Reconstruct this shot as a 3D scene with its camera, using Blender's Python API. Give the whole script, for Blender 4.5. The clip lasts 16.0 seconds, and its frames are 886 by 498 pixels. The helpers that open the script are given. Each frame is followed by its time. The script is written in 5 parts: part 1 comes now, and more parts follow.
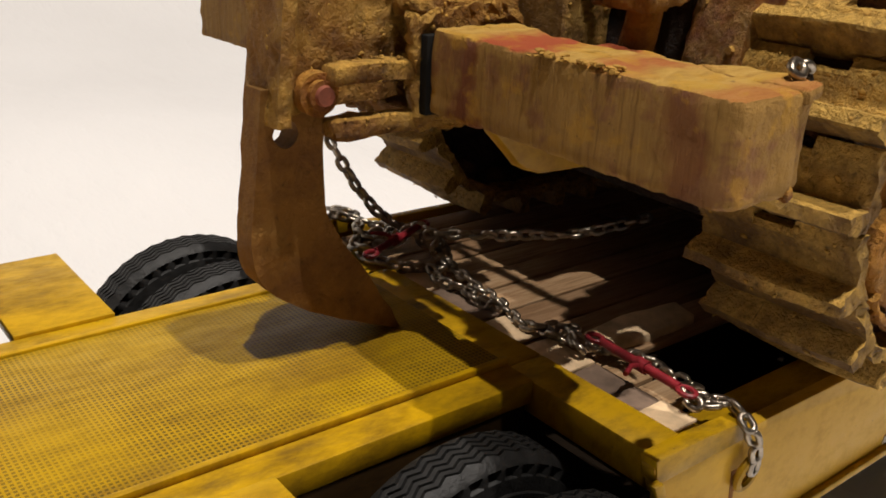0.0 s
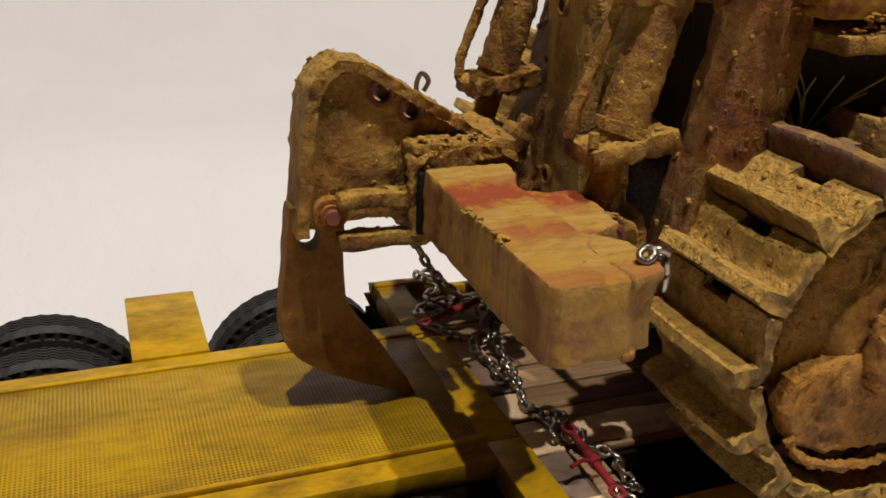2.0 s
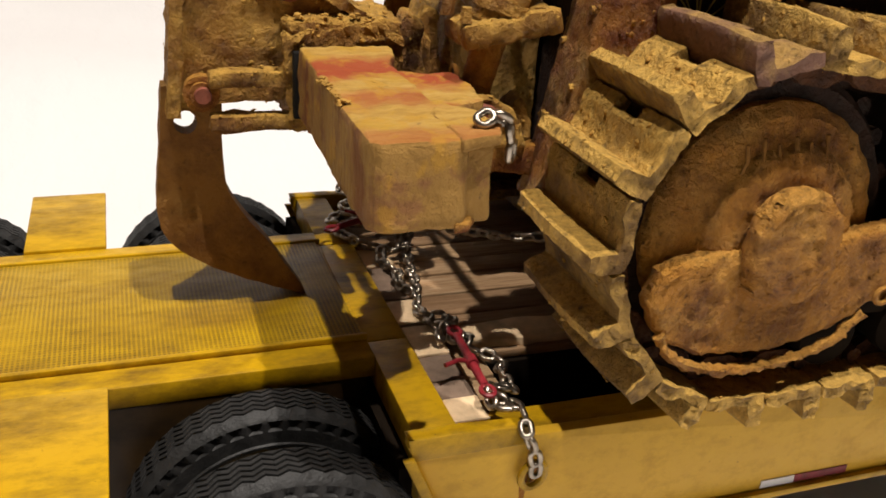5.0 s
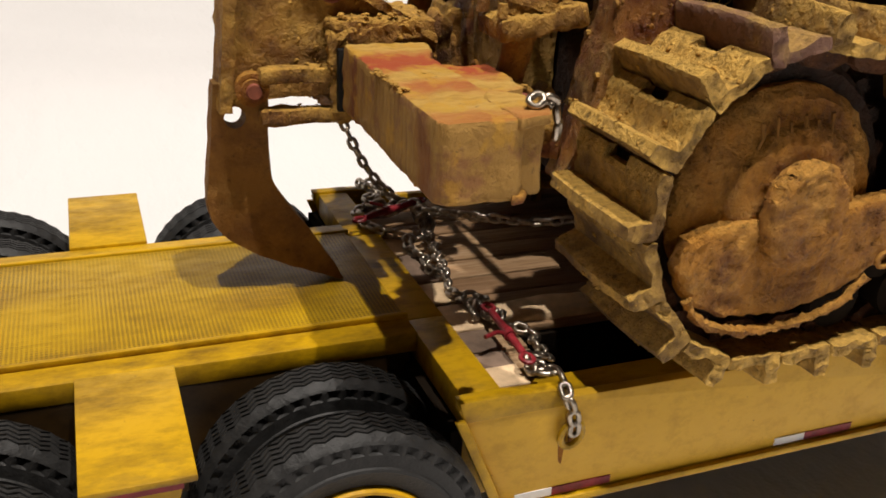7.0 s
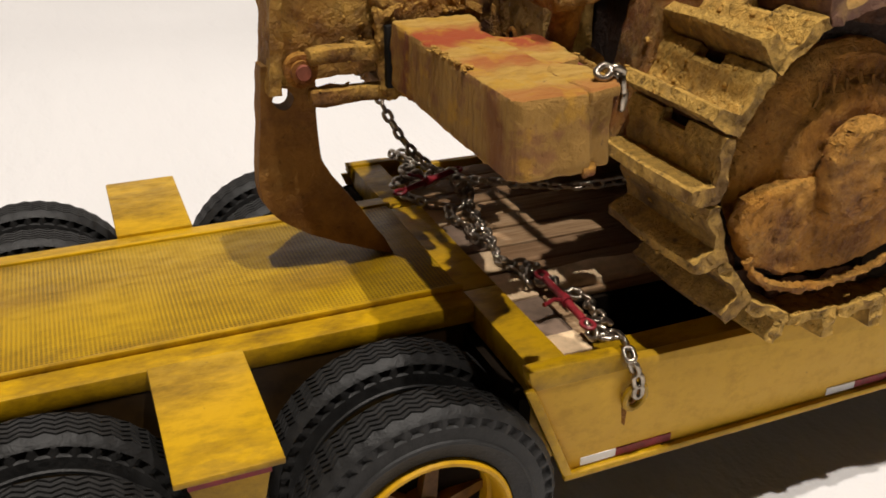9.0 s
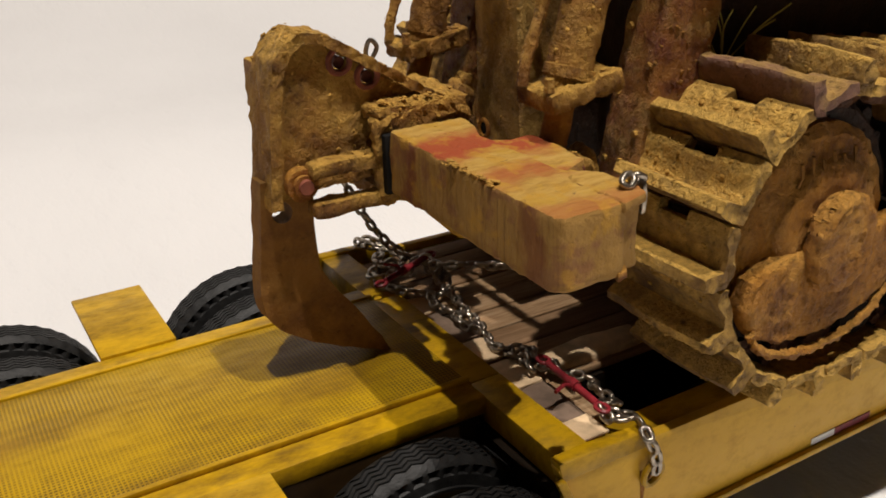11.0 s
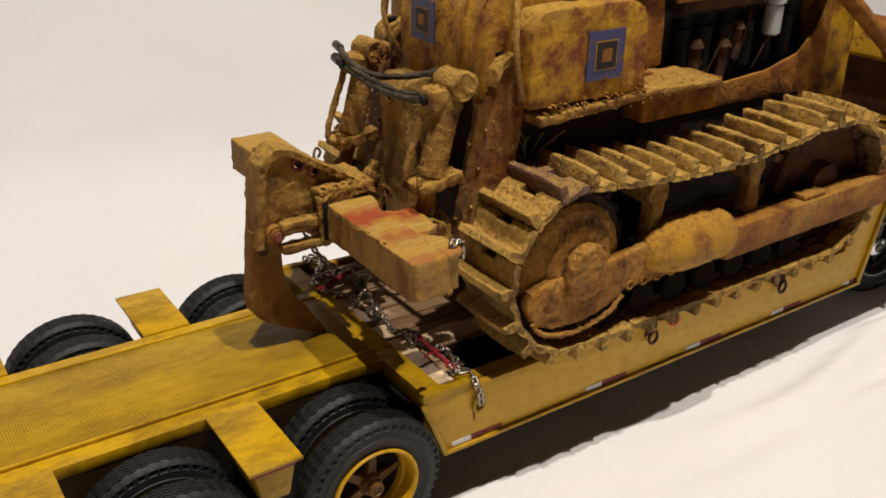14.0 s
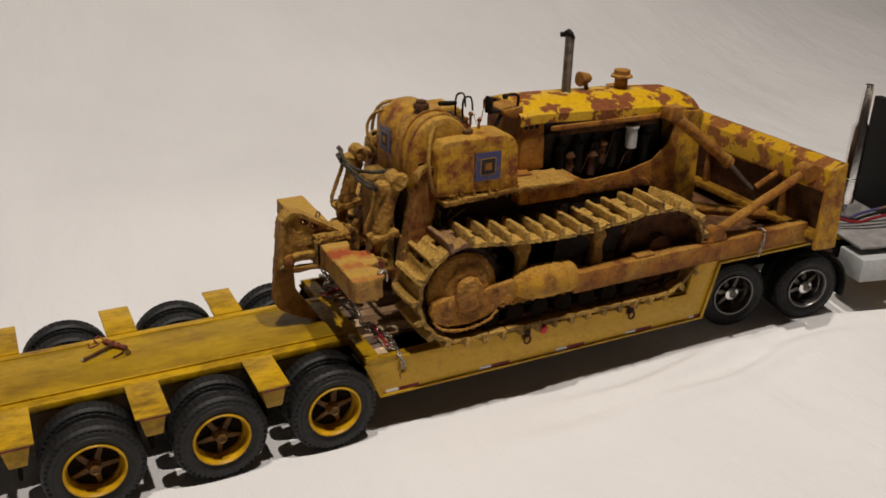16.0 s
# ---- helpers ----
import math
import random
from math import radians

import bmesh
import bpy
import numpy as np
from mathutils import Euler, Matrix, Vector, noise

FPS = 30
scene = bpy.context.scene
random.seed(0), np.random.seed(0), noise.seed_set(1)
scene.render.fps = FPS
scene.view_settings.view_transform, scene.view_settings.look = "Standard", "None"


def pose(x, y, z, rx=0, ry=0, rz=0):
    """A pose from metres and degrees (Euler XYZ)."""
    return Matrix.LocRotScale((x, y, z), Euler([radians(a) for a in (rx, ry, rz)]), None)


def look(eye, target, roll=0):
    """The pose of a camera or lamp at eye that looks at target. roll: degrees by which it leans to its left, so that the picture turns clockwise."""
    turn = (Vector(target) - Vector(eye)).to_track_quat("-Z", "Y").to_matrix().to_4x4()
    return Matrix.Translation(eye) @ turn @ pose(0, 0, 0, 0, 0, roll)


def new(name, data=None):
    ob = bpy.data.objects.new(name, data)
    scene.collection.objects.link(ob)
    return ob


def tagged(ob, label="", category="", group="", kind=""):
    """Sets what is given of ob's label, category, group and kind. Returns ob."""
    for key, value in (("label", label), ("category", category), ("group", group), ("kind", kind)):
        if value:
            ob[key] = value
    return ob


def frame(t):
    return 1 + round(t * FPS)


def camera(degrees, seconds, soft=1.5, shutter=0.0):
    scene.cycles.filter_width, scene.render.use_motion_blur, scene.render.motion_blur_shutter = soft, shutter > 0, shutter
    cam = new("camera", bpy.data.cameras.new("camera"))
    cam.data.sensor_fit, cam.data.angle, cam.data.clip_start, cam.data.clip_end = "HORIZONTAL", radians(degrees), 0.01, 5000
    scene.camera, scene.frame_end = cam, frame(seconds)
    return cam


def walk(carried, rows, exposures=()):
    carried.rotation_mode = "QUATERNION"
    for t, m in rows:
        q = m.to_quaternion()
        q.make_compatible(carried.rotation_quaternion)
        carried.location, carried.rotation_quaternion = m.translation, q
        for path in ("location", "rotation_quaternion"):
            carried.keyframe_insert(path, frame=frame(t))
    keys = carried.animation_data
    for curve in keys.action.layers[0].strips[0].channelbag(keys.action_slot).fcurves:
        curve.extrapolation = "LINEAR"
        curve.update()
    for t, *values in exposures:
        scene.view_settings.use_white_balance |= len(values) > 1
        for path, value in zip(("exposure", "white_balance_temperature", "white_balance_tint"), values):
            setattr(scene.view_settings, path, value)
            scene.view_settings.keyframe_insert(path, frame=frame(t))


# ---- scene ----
S = 0.04          # the subject is a 1:25 scale model; lengths below are full-size metres
CY = 1.12         # middle line of trailer and bulldozer

# ---- camera ----
LENS = 51.50
PATH = [
    (0, (-1.8787, -1.3150, 2.6736), (-0.1196, 0.8504, 1.5705), 2.78),
    (0.5, (-1.8562, -1.5047, 2.8600), (-0.1982, 0.7447, 1.7685), 1.97),
    (1, (-1.7604, -1.7680, 3.0484), (-0.2386, 0.5780, 1.9619), 2.74),
    (1.5, (-1.6066, -2.0956, 3.2345), (-0.3713, 0.3918, 2.1001), 2.66),
    (2, (-1.2928, -2.1673, 3.3011), (-0.2819, 0.4133, 2.1527), 2.16),
    (2.5, (-1.0068, -2.4266, 3.5924), (-0.2834, 0.2349, 2.4121), 2.44),
    (3, (-0.7235, -2.6073, 3.4532), (-0.1132, 0.0686, 2.2418), 1.66),
    (3.5, (-0.6878, -2.5862, 3.3899), (-0.1066, 0.1054, 2.1992), 2.43),
    (4, (-0.6972, -2.5713, 3.3972), (-0.0722, 0.1111, 2.2081), 3.18),
    (4.5, (-0.7496, -2.4406, 3.1127), (0.0411, 0.1730, 1.8701), 3.68),
    (5, (-0.7770, -2.3312, 3.0038), (0.1616, 0.2307, 1.7566), 3.67),
    (5.2, (-0.8053, -2.3821, 3.0052), (0.1440, 0.1703, 1.7465), 3.62),
    (7.3, (-1.1364, -2.5660, 2.9895), (-0.0976, -0.0240, 1.7816), 2.86),
    (7.5, (-1.1417, -2.6303, 3.0561), (-0.1292, -0.0888, 1.8249), 2.39),
    (8, (-1.1767, -2.6991, 3.0799), (-0.1721, -0.1628, 1.8316), 1.91),
    (8.5, (-1.3156, -2.5842, 3.0776), (-0.2884, -0.0819, 1.7800), 1.43),
    (8.7, (-1.3310, -2.4921, 3.0532), (-0.3190, -0.0049, 1.7152), 0.66),
    (10.8, (-1.6268, -2.2572, 3.2401), (-0.3378, 0.1460, 1.9899), -2.06),
    (11, (-1.7472, -2.1639, 3.2920), (-0.3550, 0.1968, 2.0717), -1.37),
    (11.5, (-1.9405, -1.9742, 3.3649), (-0.3640, 0.3105, 2.2269), -0.16),
    (12, (-2.0992, -1.9239, 3.4260), (-0.4553, 0.2878, 2.2404), -0.19),
    (12.5, (-2.1540, -1.9237, 3.3692), (-0.4882, 0.2421, 2.1304), 0.02),
    (13, (-2.1350, -2.1002, 3.4337), (-0.4642, 0.0569, 2.1865), 0.18),
    (13.5, (-2.1621, -2.5722, 3.8139), (-0.5207, -0.4086, 2.5393), 0.35),
    (14, (-2.7500, -4.1571, 4.5864), (-1.1980, -1.9273, 3.3139), 1.14),
    (14.5, (-3.3373, -5.3511, 5.0406), (-1.8460, -3.0639, 3.7976), 1.21),
    (15, (-3.3624, -6.2465, 5.5802), (-1.9386, -3.9012, 4.3669), 1.05),
    (15.5, (-3.4344, -7.3840, 6.0866), (-2.0957, -4.9900, 4.8714), 1.36),
    (16, (-3.3591, -8.2705, 6.4766), (-2.0926, -5.8334, 5.2697), 1.64),
]
EXPOSURES = [(0, 0.14), (1.5, -0.02), (2.5, -0.18), (3.2, -0.16), (4, -0.04), (4.5, 0.08), (5, 0.40), (7.5, 0.27), (8.5, 0.20), (11.5, 0.04), (12.5, 0.06), (14, 0.0), (14.5, -0.10), (15, -0.22), (16, -0.33)]
cam = camera(LENS, 16.0, 1.7)
walk(cam, [(t, look(Vector(e) * S, Vector(g) * S, r)) for t, e, g, r in PATH], EXPOSURES)


# ---- helpers of this scene ----
def V(*a):
    return Vector(a)


def box(bm, x0, x1, y0, y1, z0, z1, bevel=0.0):
    m = Matrix.Translation(((x0 + x1) / 2, (y0 + y1) / 2, (z0 + z1) / 2)) @ Matrix.Diagonal((x1 - x0, y1 - y0, z1 - z0, 1))
    vs = bmesh.ops.create_cube(bm, size=1, matrix=m)["verts"]
    if bevel:
        es = list({e for v in vs for e in v.link_edges})
        bmesh.ops.bevel(bm, geom=es, offset=bevel, segments=2, affect="EDGES", profile=0.5)
    return bm


def prism(bm, pts, axis, a, b, bevel=0.0):
    """pts: outline in the plane across the axis ('y': x, z; 'x': y, z; 'z': x, y), pushed from a to b."""
    def at(p, c):
        return {"y": (p[0], c, p[1]), "x": (c, p[0], p[1]), "z": (p[0], p[1], c)}[axis]
    lo = [bm.verts.new(at(p, a)) for p in pts]
    hi = [bm.verts.new(at(p, b)) for p in pts]
    n = len(pts)
    fs = [bm.faces.new(lo), bm.faces.new(hi[::-1])]
    fs += [bm.faces.new((lo[k], hi[k], hi[(k + 1) % n], lo[(k + 1) % n])) for k in range(n)]
    bmesh.ops.recalc_face_normals(bm, faces=fs)
    if bevel:
        es = list({e for f in fs for e in f.edges})
        bmesh.ops.bevel(bm, geom=es, offset=bevel, segments=2, affect="EDGES", profile=0.5)
    return bm


def cyl(bm, p0, p1, r, r2=None, seg=20, caps=True):
    p0, p1 = Vector(p0), Vector(p1)
    d = p1 - p0
    m = Matrix.Translation((p0 + p1) / 2) @ d.to_track_quat("Z", "Y").to_matrix().to_4x4()
    bmesh.ops.create_cone(bm, cap_ends=caps, segments=seg, radius1=r, radius2=r if r2 is None else r2, depth=d.length, matrix=m)
    return bm


def lathe(bm, prof, centre, axis="y", seg=32):
    """prof: (radius, distance along the axis) from one end to the other."""
    c = Vector(centre)
    rings = []
    for r, h in prof:
        ring = []
        for k in range(seg):
            a = 2 * math.pi * k / seg
            u, v = r * math.cos(a), r * math.sin(a)
            ring.append(bm.verts.new(c + (V(u, h, v) if axis == "y" else V(u, v, h) if axis == "z" else V(h, u, v))))
        rings.append(ring)
    fs = []
    for a, b in zip(rings, rings[1:]):
        fs += [bm.faces.new((a[k], a[(k + 1) % seg], b[(k + 1) % seg], b[k])) for k in range(seg)]
    for ring in (rings[0], rings[-1]):
        fs.append(bm.faces.new(ring))
    bmesh.ops.recalc_face_normals(bm, faces=fs)
    return bm


def tube(bm, pts, r, seg=8, closed=False):
    pts = [Vector(p) for p in pts]
    n = len(pts)
    rings, up = [], V(0.3, 0.2, 0.9).normalized()
    for k, p in enumerate(pts):
        a = pts[(k - 1) % n] if closed else pts[max(k - 1, 0)]
        b = pts[(k + 1) % n] if closed else pts[min(k + 1, n - 1)]
        d = (b - a).normalized()
        u = (up - d * up.dot(d)).normalized()
        w = d.cross(u)
        up = u
        rings.append([bm.verts.new(p + r * (math.cos(2 * math.pi * j / seg) * u + math.sin(2 * math.pi * j / seg) * w)) for j in range(seg)])
    pairs = list(zip(rings, rings[1:])) + ([(rings[-1], rings[0])] if closed else [])
    fs = []
    for a, b in pairs:
        fs += [bm.faces.new((a[j], a[(j + 1) % seg], b[(j + 1) % seg], b[j])) for j in range(seg)]
    if not closed:
        fs += [bm.faces.new(rings[0]), bm.faces.new(rings[-1])]
    bmesh.ops.recalc_face_normals(bm, faces=fs)
    return bm


def bent(pts, n=8):
    """A smooth line through the points."""
    pts = [Vector(p) for p in pts]
    out = []
    for k in range(len(pts) - 1):
        a, b, c, d = pts[max(k - 1, 0)], pts[k], pts[k + 1], pts[min(k + 2, len(pts) - 1)]
        for j in range(n):
            t = j / n
            out.append(0.5 * (2 * b + (c - a) * t + (2 * a - 5 * b + 4 * c - d) * t * t + (3 * b - a - 3 * c + d) * t ** 3))
    return out + [pts[-1]]


def caked(bm, size, amp, freq=9.0, seed=0.0):
    """Cuts the mesh to pieces of about that size and roughens it like dried mud."""
    for _ in range(5):
        es = [e for e in bm.edges if e.calc_length() > size * 1.6]
        if not es:
            break
        bmesh.ops.subdivide_edges(bm, edges=es, cuts=1, use_grid_fill=True)
        bmesh.ops.triangulate(bm, faces=[f for f in bm.faces if len(f.verts) > 4])
    bm.normal_update()
    off = V(seed * 7.3, seed * 3.1, seed)
    for v in bm.verts:
        p = v.co * freq + off
        h = 0.6 * noise.noise(p) + 0.5 * noise.noise(p * 2.7) + 0.5 * max(0.0, noise.noise(p * 5.1) - 0.1)
        v.co += v.normal * (amp * h)
    return bm


def mesh_of(name, bm, mat, sharp=35):
    bmesh.ops.scale(bm, vec=(S, S, S), verts=bm.verts)
    me = bpy.data.meshes.new(name)
    bm.to_mesh(me)
    bm.free()
    for p in me.polygons:
        p.use_smooth = True
    me.set_sharp_from_angle(angle=radians(sharp))
    me.materials.append(mat)
    return me


def thing(name, at, label, category, group="", kind=""):
    ob = new(name)
    ob.location = Vector(at) * S
    ob.empty_display_size = 0.01
    return tagged(ob, label, category, group, kind)


def put(name, me, parent, m=None, label=""):
    """A mesh at the pose m (full-size metres) under its thing; under a part it shares the part's own axes."""
    ob = new(name, me)
    ob.parent = parent
    if parent is not None and parent.type == "EMPTY":
        ob.matrix_parent_inverse = Matrix.Translation(-parent.location)
    if m is not None:
        m = m.copy()
        m.translation = m.translation * S
        ob.matrix_basis = m
    return tagged(ob, label) if label else ob


def part(name, bm, mat, parent, label="", sharp=35):
    return put(name, mesh_of(name, bm, mat, sharp), parent, None, label)


def whole(name, bm, mat, label, category, group="", kind="", sharp=35):
    ob = new(name, mesh_of(name, bm, mat, sharp))
    return tagged(ob, label, category, group, kind)


def BM():
    return bmesh.new()


# ---- world and lamps ----
world = bpy.data.worlds.new("room_dark")
scene.world = world
world.use_nodes = True
world.node_tree.nodes["Background"].inputs[0].default_value = (1.0, 0.78, 0.55, 1)
world.node_tree.nodes["Background"].inputs[1].default_value = 0.0


def lamp(name, at, target, size, watts, colour):
    data = bpy.data.lights.new(name, "AREA")
    data.shape, data.size, data.energy, data.color = "DISK", size, watts, colour
    ob = new(name, data)
    ob.matrix_world = look(Vector(at) * S, Vector(target) * S)
    return ob


lamp("ceiling_lamp", (5.1, -6.5, 36.0), (0.0, 1.0, 1.0), 0.024, 14.0, (1.0, 0.92, 0.835))
lamp("ceiling_lamp", (-3.8, -4.6, 36.0), (0.0, 1.0, 1.0), 0.024, 12.1, (1.0, 0.92, 0.835))


# ---- materials ----
def node(nt, kind, **inputs):
    n = nt.nodes.new(kind)
    for k, v in inputs.items():
        key = k.replace("_", " ")
        n.inputs[key].default_value = v
    return n


def ramp(nt, fac, stops):
    r = nt.nodes.new("ShaderNodeValToRGB")
    el = r.color_ramp.elements
    while len(el) < len(stops):
        el.new(0.5)
    for e, (p, c) in zip(el, stops):
        e.position, e.color = p, (*c, 1) if len(c) == 3 else c
    nt.links.new(fac, r.inputs[0])
    return r.outputs[0]


def mixc(nt, fac, a, b, mode="MIX"):
    m = nt.nodes.new("ShaderNodeMix")
    m.data_type, m.blend_type = "RGBA", mode
    for sock, v in ((m.inputs[0], fac), (m.inputs[6], a), (m.inputs[7], b)):
        if isinstance(v, bpy.types.NodeSocket):
            nt.links.new(v, sock)
        else:
            sock.default_value = v if not isinstance(v, tuple) else (*v, 1)
    return m.outputs[2]


def noisy(nt, vec, scale, detail=5.0, rough=0.6):
    n = node(nt, "ShaderNodeTexNoise", Scale=scale, Detail=detail, Roughness=rough)
    nt.links.new(vec, n.inputs["Vector"])
    return n.outputs["Fac"]


def stretched(nt, vec, sx, sy, sz):
    m = nt.nodes.new("ShaderNodeMapping")
    m.inputs["Scale"].default_value = (sx, sy, sz)
    nt.links.new(vec, m.inputs["Vector"])
    return m.outputs[0]


def shader(name, rough=0.6, metal=0.0):
    m = bpy.data.materials.new(name)
    m.use_nodes = True
    nt = m.node_tree
    b = nt.nodes["Principled BSDF"]
    b.inputs["Roughness"].default_value = rough
    b.inputs["Metallic"].default_value = metal
    b.inputs["Specular IOR Level"].default_value = 0.3
    g = nt.nodes.new("ShaderNodeNewGeometry")
    # full-size metres
    pos = stretched(nt, g.outputs["Position"], 1 / S, 1 / S, 1 / S)
    return m, nt, b, pos


def bump(nt, b, height, strength, dist):
    n = node(nt, "ShaderNodeBump", Strength=strength, Distance=dist * S)
    nt.links.new(height, n.inputs["Height"])
    nt.links.new(n.outputs[0], b.inputs["Normal"])
    return n


def plain(name, colour, rough=0.5, metal=0.0, vary=0.25, scale=12.0, bumpy=0.15, gloss=0.3):
    m, nt, b, pos = shader(name, rough, metal)
    b.inputs["Specular IOR Level"].default_value = gloss
    f = noisy(nt, pos, scale)
    dark = tuple(c * (1 - vary) for c in colour)
    lite = tuple(min(1, c * (1 + vary)) for c in colour)
    nt.links.new(ramp(nt, f, [(0.3, dark), (0.7, lite)]), b.inputs["Base Color"])
    if bumpy:
        bump(nt, b, noisy(nt, pos, scale * 5), bumpy, 0.02)
    return m


def paint_yellow(name, base, dirt, amount=0.5, mesh=False, tops=False):
    """Model-kit yellow enamel with brown washes, chips and darker stains."""
    m, nt, b, pos = shader(name, 0.42)
    big = noisy(nt, stretched(nt, pos, 0.45, 1.5, 1.0) if mesh else stretched(nt, pos, 0.7, 1.7, 1.0), 2.2, 9, 0.72)
    fine = noisy(nt, stretched(nt, pos, 0.6, 1.4, 1.2) if mesh else stretched(nt, pos, 0.8, 1.5, 1.2), 11.0, 7, 0.72)
    col = mixc(nt, ramp(nt, big, [(0.46, (0, 0, 0)), (0.68, (amount,) * 3)]), base, dirt)
    col = mixc(nt, ramp(nt, fine, [(0.48, (0, 0, 0)), (0.75, (0.42,) * 3)]), col, tuple(c * 0.45 for c in dirt))
    spots = noisy(nt, pos, 30.0, 3, 0.6)
    col = mixc(nt, ramp(nt, spots, [(0.70, (0, 0, 0)), (0.76, (0.7,) * 3)]), col, (0.10, 0.045, 0.012))
    h = fine
    if mesh:
        br = node(nt, "ShaderNodeTexBrick", Scale=1.0, Mortar_Size=0.004, Mortar_Smooth=0.3, Brick_Width=0.017, Row_Height=0.017)
        br.offset = 0.0
        br.inputs["Color1"].default_value = br.inputs["Color2"].default_value = (0, 0, 0, 1)
        br.inputs["Mortar"].default_value = (1, 1, 1, 1)
        nt.links.new(pos, br.inputs["Vector"])
        holes = ramp(nt, br.outputs["Color"], [(0.0, (1, 1, 1)), (1.0, (0, 0, 0))])
        patch = ramp(nt, noisy(nt, pos, 2.2, 5, 0.6), [(0.38, (0.25,) * 3), (0.64, (0.95,) * 3)])
        col = mixc(nt, mixc(nt, 1.0, holes, patch, "MULTIPLY"), col, (0.085, 0.048, 0.006))
        h = br.outputs["Color"]
        bump(nt, b, h, 0.5, 0.02)
    else:
        bump(nt, b, fine, 0.12, 0.02)
    nt.links.new(col, b.inputs["Base Color"])
    rr = ramp(nt, fine, [(0.3, (0.34,) * 3), (0.8, (0.65,) * 3)])
    nt.links.new(rr, b.inputs["Roughness"])
    return m


def muddy(name, mud, under, rust, cover=0.55, rusty=0.4, rough=0.66, bumps=0.8, grain=1.0):
    """Worn paint under dried mud, with rust showing through."""
    m, nt, b, pos = shader(name, rough)
    a = noisy(nt, pos, 2.3 * grain, 7, 0.65)
    c = noisy(nt, pos, 5.0 * grain, 7, 0.7)
    d = noisy(nt, pos, 26.0 * grain, 5, 0.7)
    geo = nt.nodes.new("ShaderNodeNewGeometry")
    sep = nt.nodes.new("ShaderNodeSeparateXYZ")
    nt.links.new(geo.outputs["Normal"], sep.inputs[0])
    col = mixc(nt, ramp(nt, c, [(0.62 - 0.4 * rusty, (0, 0, 0)), (0.82 - 0.35 * rusty, (1, 1, 1))]), under, rust)
    k = nt.nodes.new("ShaderNodeMath")
    k.operation = "MULTIPLY_ADD"
    nt.links.new(sep.outputs[2], k.inputs[0])
    k.inputs[1].default_value = 0.13          # dust settles on what faces up
    nt.links.new(a, k.inputs[2])
    mask = ramp(nt, k.outputs[0], [(0.70 - 0.45 * cover, (0, 0, 0)), (0.86 - 0.45 * cover, (0.95,) * 3)])
    dusty = mixc(nt, ramp(nt, d, [(0.3, (0, 0, 0)), (0.75, (1, 1, 1))]), tuple(x * 0.52 for x in mud), tuple(min(1, x * 1.28) for x in mud))
    col = mixc(nt, mask, col, dusty)
    col = mixc(nt, ramp(nt, d, [(0.26, (0.7,) * 3), (0.41, (0, 0, 0))]), col, tuple(x * 0.3 for x in rust))
    nt.links.new(col, b.inputs["Base Color"])
    add = nt.nodes.new("ShaderNodeMath")
    add.operation = "MULTIPLY_ADD"
    nt.links.new(c, add.inputs[0])
    add.inputs[1].default_value = 1.5
    nt.links.new(d, add.inputs[2])
    bump(nt, b, add.outputs[0], bumps, 0.055)
    return m


YEL, DIRT = (0.53, 0.305, 0.002), (0.085, 0.038, 0.003)
TAN, OCHRE, RUST = (0.54, 0.305, 0.056), (0.29, 0.13, 0.017), (0.09, 0.030, 0.009)
M_YELLOW = paint_yellow("trailer_yellow", YEL, DIRT, 0.85)
M_DECK = paint_yellow("deck_yellow", (0.46, 0.275, 0.002), (0.17, 0.080, 0.003), 0.75, mesh=True)
M_SIDE = paint_yellow("side_yellow", (0.63, 0.365, 0.024), (0.47, 0.255, 0.018), 0.40)
# near black: the deep shade under and inside things, put into the colour
M_SHADE = plain("shade_black", (0.012, 0.008, 0.005), 0.95, gloss=0.06)
M_RUBBER = plain("rubber", (0.0145, 0.014, 0.0135), 0.52, 0, 0.45, 16, 0.25)
M_RIM = plain("rim_yellow", (0.50, 0.27, 0.006), 0.4, 0, 0.3, 8)
M_MUD = muddy("mud_caked", TAN, OCHRE, RUST, 0.54, 0.40)
M_FINAL = muddy("drive_mud", (0.60, 0.30, 0.056), (0.46, 0.195, 0.022), (0.15, 0.05, 0.010), 0.50, 0.46, 0.62, 0.9, 1.2)
# dark brown that paints in the shade of the bulldozer's recesses
M_RECESS_SHADE = muddy("recess_shade", (0.07, 0.030, 0.009), (0.035, 0.013, 0.005), (0.012, 0.006, 0.003), 0.22, 0.55)
M_MUDR = muddy("mud_rust", (0.49, 0.245, 0.040), (0.39, 0.155, 0.013), (0.15, 0.038, 0.008), 0.40, 0.52)
M_RUST = muddy("rusted", (0.22, 0.105, 0.03), (0.12, 0.042, 0.010), (0.04, 0.014, 0.006), 0.25, 0.6)
M_SHOE = muddy("track_shoe", (0.63, 0.375, 0.080), (0.19, 0.10, 0.026), (0.10, 0.05, 0.016), 0.66, 0.36)
M_BLADE = muddy("blade_paint", (0.46, 0.23, 0.020), (0.53, 0.285, 0.009), (0.12, 0.038, 0.010), 0.3, 0.55, 0.6, 0.35)
M_CLOD2 = plain("brown_clod", (0.22, 0.10, 0.02), 0.95, 0, 0.5, 14, 0.4)
M_CLOD = plain("mud_clod", (0.38, 0.21, 0.042), 0.95, 0, 0.4, 14, 0.4)
M_BLACK = plain("black_part", (0.009, 0.008, 0.007), 0.7, gloss=0.15)
M_ENGINE = plain("engine_grime", (0.020, 0.014, 0.009), 0.6, 0, 0.6, 10)
M_STEEL = plain("chain_steel", (0.36, 0.31, 0.25), 0.30, 1.0, 0.5, 24)
